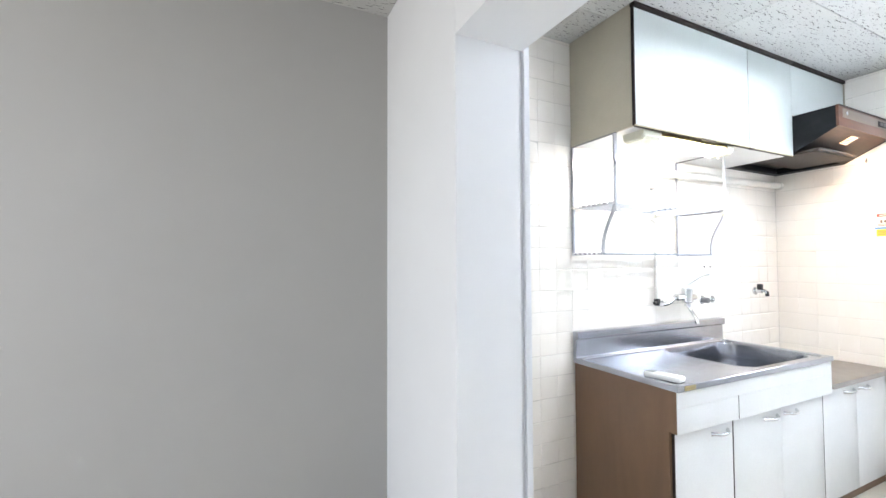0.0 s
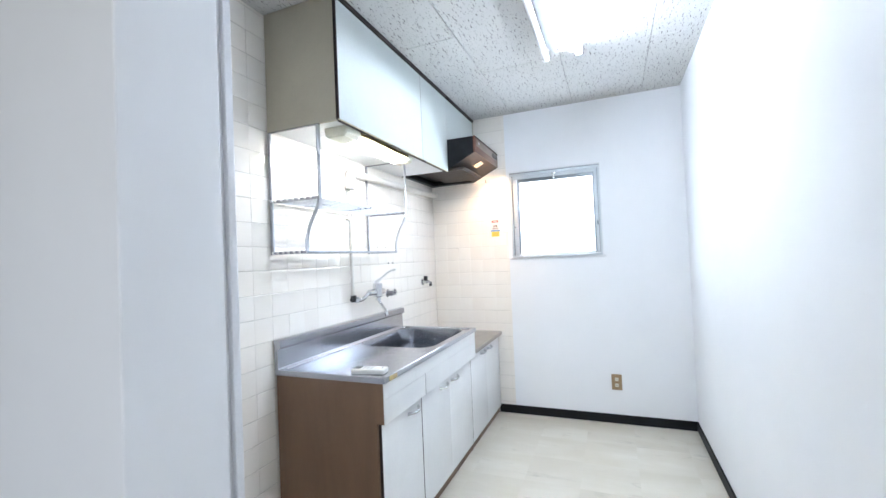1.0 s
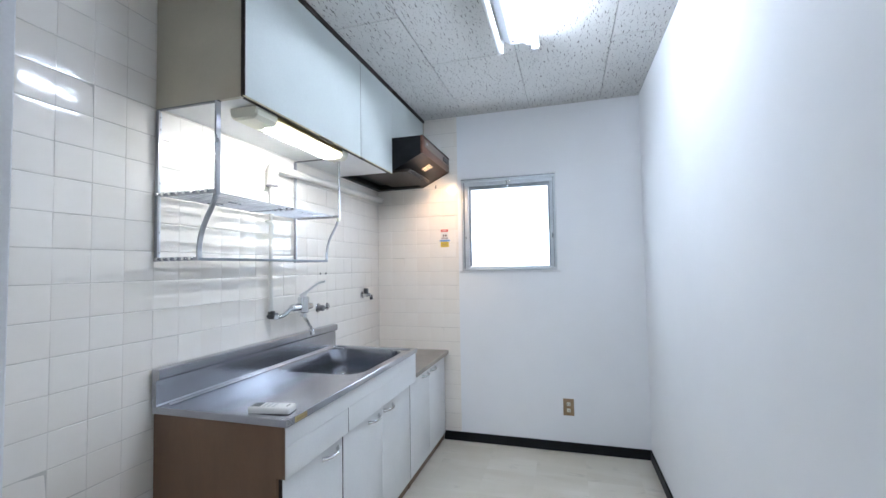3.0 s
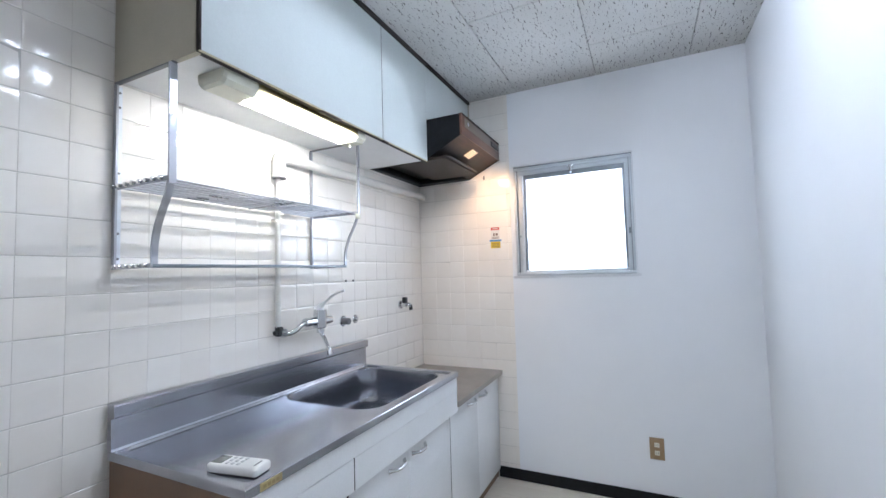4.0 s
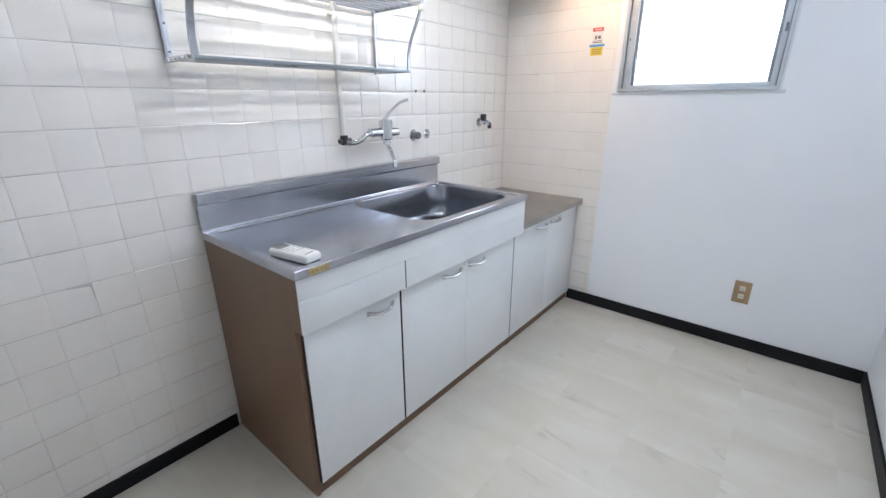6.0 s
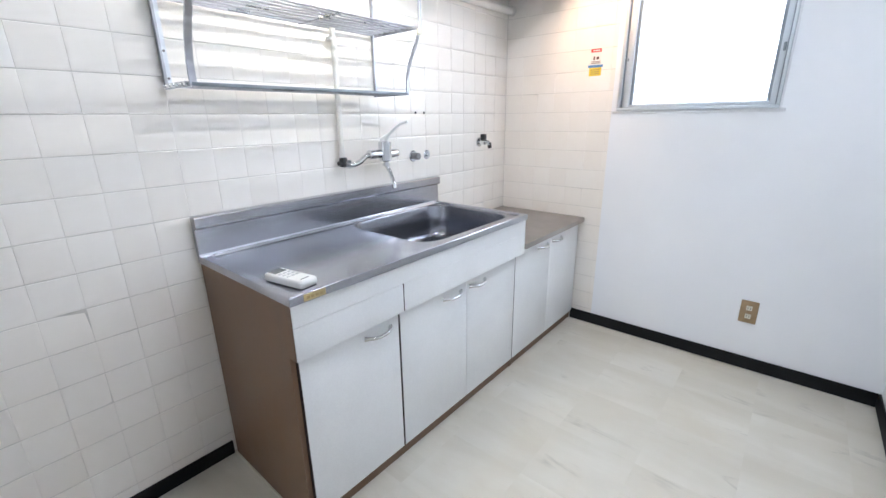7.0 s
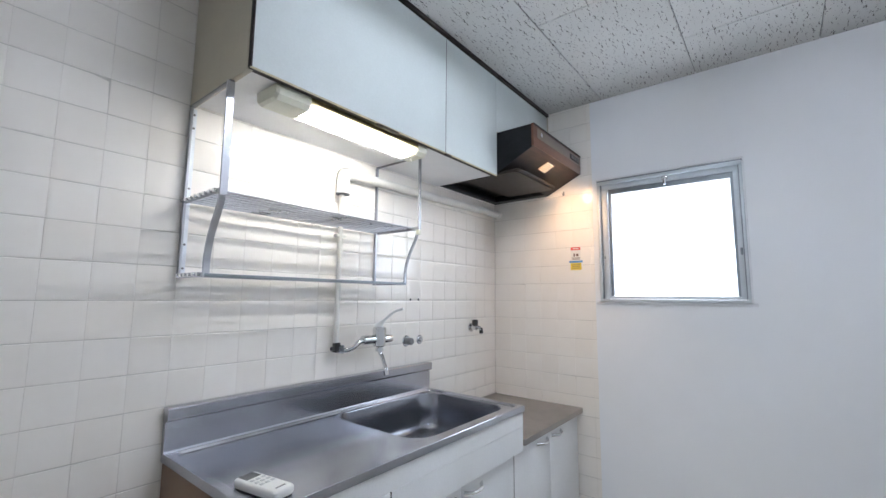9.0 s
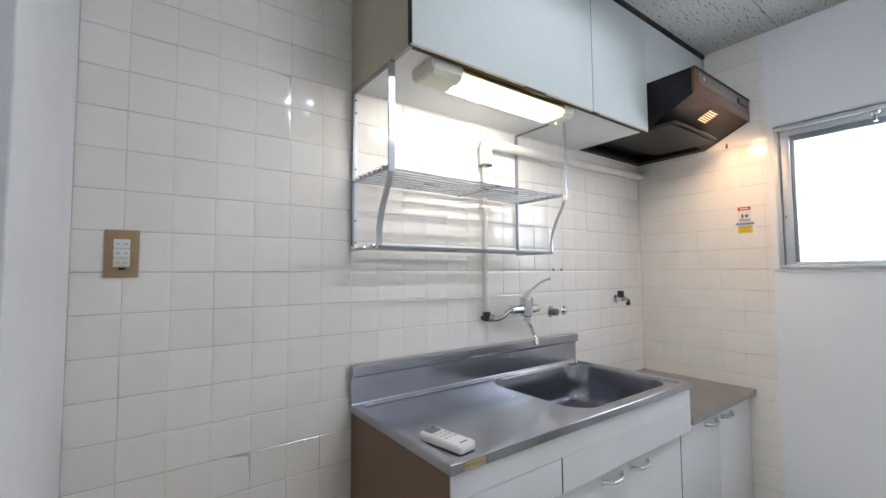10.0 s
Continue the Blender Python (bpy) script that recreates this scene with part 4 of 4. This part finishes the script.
switch2 = plate("hall_switch", "brown metal switch plate on the white wall", "switch", pose(-0.718, YR, 1.280, 0, 0, 180), 0.072, 0.120)
part("rocker", box(-0.014, 0.014, -0.011, -0.0062, -0.030, 0.030, 0.0012), M_IVORY, switch2)

hook = thing("wall_hook", (XW, -0.486, 1.885), "small rusty hook in a tile joint under the hood", "hook")
part("plate", box(XW - 0.003, XW - 0.0005, -0.490, -0.482, 1.878, 1.904, 0.001), M_GREY, hook)
part("prong", tube(bend([(XW - 0.002, -0.486, 1.888), (XW - 0.010, -0.486, 1.878), (XW - 0.016, -0.486, 1.881), (XW - 0.017, -0.486, 1.890)], 4), 0.0018, 8), M_GREY, hook)

# ---- warning sticker ----
sticker = thing("warning_sticker", (XW, -0.548, 1.49), "small warning sticker, red, white, blue and yellow", "sticker")


def patch(name, y0, y1, z0, z1, lift, material, parent, label=""):
    return part(name, box(XW - lift - 0.0006, XW - lift, y0, y1, z0, z1), material, parent, label, smooth=False)


patch("paper", -0.578, -0.520, 1.484, 1.562, 0.0006, M_PAPER, sticker, "white paper")
patch("red_head", -0.577, -0.521, 1.544, 1.561, 0.0014, M_RED, sticker, "red band")
patch("blue_band", -0.590, -0.510, 1.470, 1.482, 0.0014, M_BLUE, sticker, "pale blue band")
patch("yellow_foot", -0.582, -0.518, 1.428, 1.469, 0.0014, M_YELLOW, sticker, "yellow field")
for i, (a, b, c, d) in enumerate(((-0.545, -0.536, 1.506, 1.524), (-0.566, -0.552, 1.508, 1.522), (-0.574, -0.526, 1.489, 1.493), (-0.574, -0.526, 1.497, 1.500))):
    patch("print_bar", a, b, c, d, 0.0016, M_INK, sticker)
patch("print_bar", -0.568, -0.532, 1.550, 1.555, 0.0022, M_PAPER, sticker)
for i in range(3):
    patch("print_bar", -0.574, -0.526, 1.436 + i * 0.010, 1.440 + i * 0.010, 0.0022, M_GOLD_INK, sticker)

# ---- remote control on the drainer ----
remote = thing("remote_control", (0.073, -0.455, ZT - 0.005), "white air conditioner remote control lying on the drainer", "remote control")
RM = pose(0.073, -0.455, ZT - 0.0045, 0, 0, 10)


def on_remote(bm):
    bmesh.ops.transform(bm, matrix=RM, verts=bm.verts[:])
    return bm


shell = part("shell", on_remote(loft([round_rect(-0.030 + i, 0.030 - i, -0.075 + i, 0.075 - i, z, 0.009, 5) for i, z in ((0.003, 0.0), (0.0, 0.005), (0.0, 0.017), (0.003, 0.021), (0.006, 0.022))])), M_WHITE, remote)
part("base_shell", on_remote(loft([round_rect(-0.0280, 0.0280, -0.0725, 0.0725, z, 0.009, 5) for z in (-0.0003, 0.004)])), M_GREY, remote, "grey lower half")
part("display", on_remote(box(-0.020, 0.020, 0.036, 0.068, 0.0215, 0.0232, 0.0005)), M_LCD, remote, "grey display")
for i in range(3):
    for j in range(3):
        part("button", on_remote(box(-0.020 + 0.0155 * j, -0.010 + 0.0155 * j, 0.018 - 0.017 * i, 0.026 - 0.017 * i, 0.0215, 0.0236, 0.0008)), M_KEY, remote)
part("print_bar", on_remote(box(-0.014, 0.014, -0.060, -0.055, 0.0217, 0.0225)), M_GREY, remote)

# ---- ceiling lamp ----
LX0, LX1, LZ = 0.252, 0.872, ZC
ceil_lamp = thing("ceiling_lamp", (0.56, -1.23, LZ), "two-tube fluorescent ceiling lamp, one tube lit", "lamp")
trough = [(-1.150, LZ - 0.001), (-1.165, LZ - 0.040), (-1.200, LZ - 0.062), (-1.262, LZ - 0.062), (-1.297, LZ - 0.040), (-1.312, LZ - 0.001)]
part("body", profile_x(trough, LX0, LX1 - 0.012), M_LAMP_BODY, ceil_lamp, "white steel body", smooth=False)
for y, mt, lb in ((-1.146, M_TUBE_OFF, "unlit tube"), (-1.316, M_TUBE_ON, "lit tube")):
    part("tube", tube([(LX0 + 0.012, y, LZ - 0.082), (LX1 - 0.014, y, LZ - 0.082)], 0.0155, 20), mt, ceil_lamp, lb)
    for x, s in ((LX1 - 0.014, 1), (LX0 + 0.012, -1)):
        hold = bmesh.new()
        box(min(x, x + s * 0.018), max(x, x + s * 0.018), y - 0.017, y + 0.017, LZ - 0.100, LZ - 0.040, 0.006, bm=hold)
        yy = (-1.165, -1.297)[y < -1.2]
        box(min(x, x + s * 0.016), max(x, x + s * 0.016), min(y, yy), max(y, yy), LZ - 0.060, LZ - 0.030, 0.003, bm=hold)
        part("socket", hold, M_WHITE, ceil_lamp)
part("starter", disc((LX1 - 0.03, -1.282, LZ - 0.055), (0, 0, -1), 0.011, 0.03, 14, 0.002), M_WHITE, ceil_lamp)
part("screw", disc((LX1 - 0.045, -1.214, LZ - 0.062), (0, 0, -1), 0.006, 0.003, 10), M_BLACK, ceil_lamp)
rose = thing("ceiling_rose", (0.566, -1.512, ZC), "small round white ceiling fitting", "ceiling rose")
part("base", disc((0.566, -1.512, ZC - 0.0005), (0, 0, -1), 0.034, 0.010, 24, 0.003), M_WHITE, rose)
part("boss", disc((0.566, -1.512, ZC - 0.010), (0, 0, -1), 0.022, 0.018, 20, 0.006), M_WHITE, rose)
part("stud", disc((0.574, -1.522, ZC - 0.028), (0, 0, -1), 0.005, 0.004, 10), M_BLACK, rose)

# ---- tiles: laid last ----
TX, TZ, TX0, TZ0 = 0.1037, 0.1052, 0.0045, 1.2455


def tile_mesh(name, w, h):
    """A pillow-edged tile in the plane y = 0, its face towards -y."""
    t = bmesh.new()
    g = 0.0008
    loops = []
    for inset, y in ((g, 0.006), (g, 0.0018), (g + 0.0014, 0.0008), (g + 0.009, 0.0003), (g + 0.028, 0.0)):
        a, b = min(max(0.0001, inset * 0.55 - 0.0004), w * 0.42), min(inset, h * 0.42)
        loops.append([(a, y, b), (w - a, y, b), (w - a, y, h - b), (a, y, h - b)])
    loft(loops, cap_start=False, bm=t)
    bmesh.ops.recalc_face_normals(t, faces=t.faces[:])
    me = bpy.data.meshes.new(name)
    t.to_mesh(me)
    t.free()
    me.materials.append(M_TILE)
    me.shade_smooth()
    me.set_sharp_from_angle(angle=radians(30))
    return me


CACHE = {}


def lay(parent, x, z, w, h, turn, singly, rest):
    key = (round(w, 3), round(h, 3))
    if key not in CACHE:
        CACHE[key] = tile_mesh("tile", *key)
    m = (pose(XW, -x, z, 0, 0, -90) if turn else pose(x, 0, z)) @ pose(0, 0, 0, random.gauss(0, 0.3), 0, random.gauss(0, 0.3))
    if singly:
        ob = new("tile", CACHE[key])
        ob.parent = parent
        ob.matrix_world = m
    else:
        copy = CACHE[key].copy()
        copy.transform(m)
        rest.from_mesh(copy)
        bpy.data.meshes.remove(copy)


def cuts(start, step, lo, hi):
    """Where the pieces of one row begin and end between lo and hi."""
    k = math.floor((lo - start) / step)
    out = []
    while start + k * step < hi - 0.004:
        a, b = max(lo, start + k * step), min(hi, start + (k + 1) * step)
        if b - a > 0.006:
            out.append((a, b))
        k += 1
    return out


rest = bmesh.new()
for za, zb in cuts(TZ0, TZ, 0.0, ZC + 0.01):
    for xa, xb in cuts(TX0, TX, XJ, XW):
        near = xb < 0.73 and not (xa > 0.0 and (zb < 0.75 or za > 1.9))
        lay(wall_north, xa, za, xb - xa, zb - za, False, near, rest)
rest_ob = link("tile_field", rest, M_TILE, True)
rest_ob.parent = wall_north
tagged(rest_ob, "cream glazed tiles behind the cabinets", kind="stuff")
for za, zb in cuts(TZ0, TZ, 0.0, ZC + 0.01):
    for ya, yb in cuts(0.012, TX, 0.0, 0.657):
        lay(wall_tiled, ya, za, yb - ya, zb - za, True, True, rest)
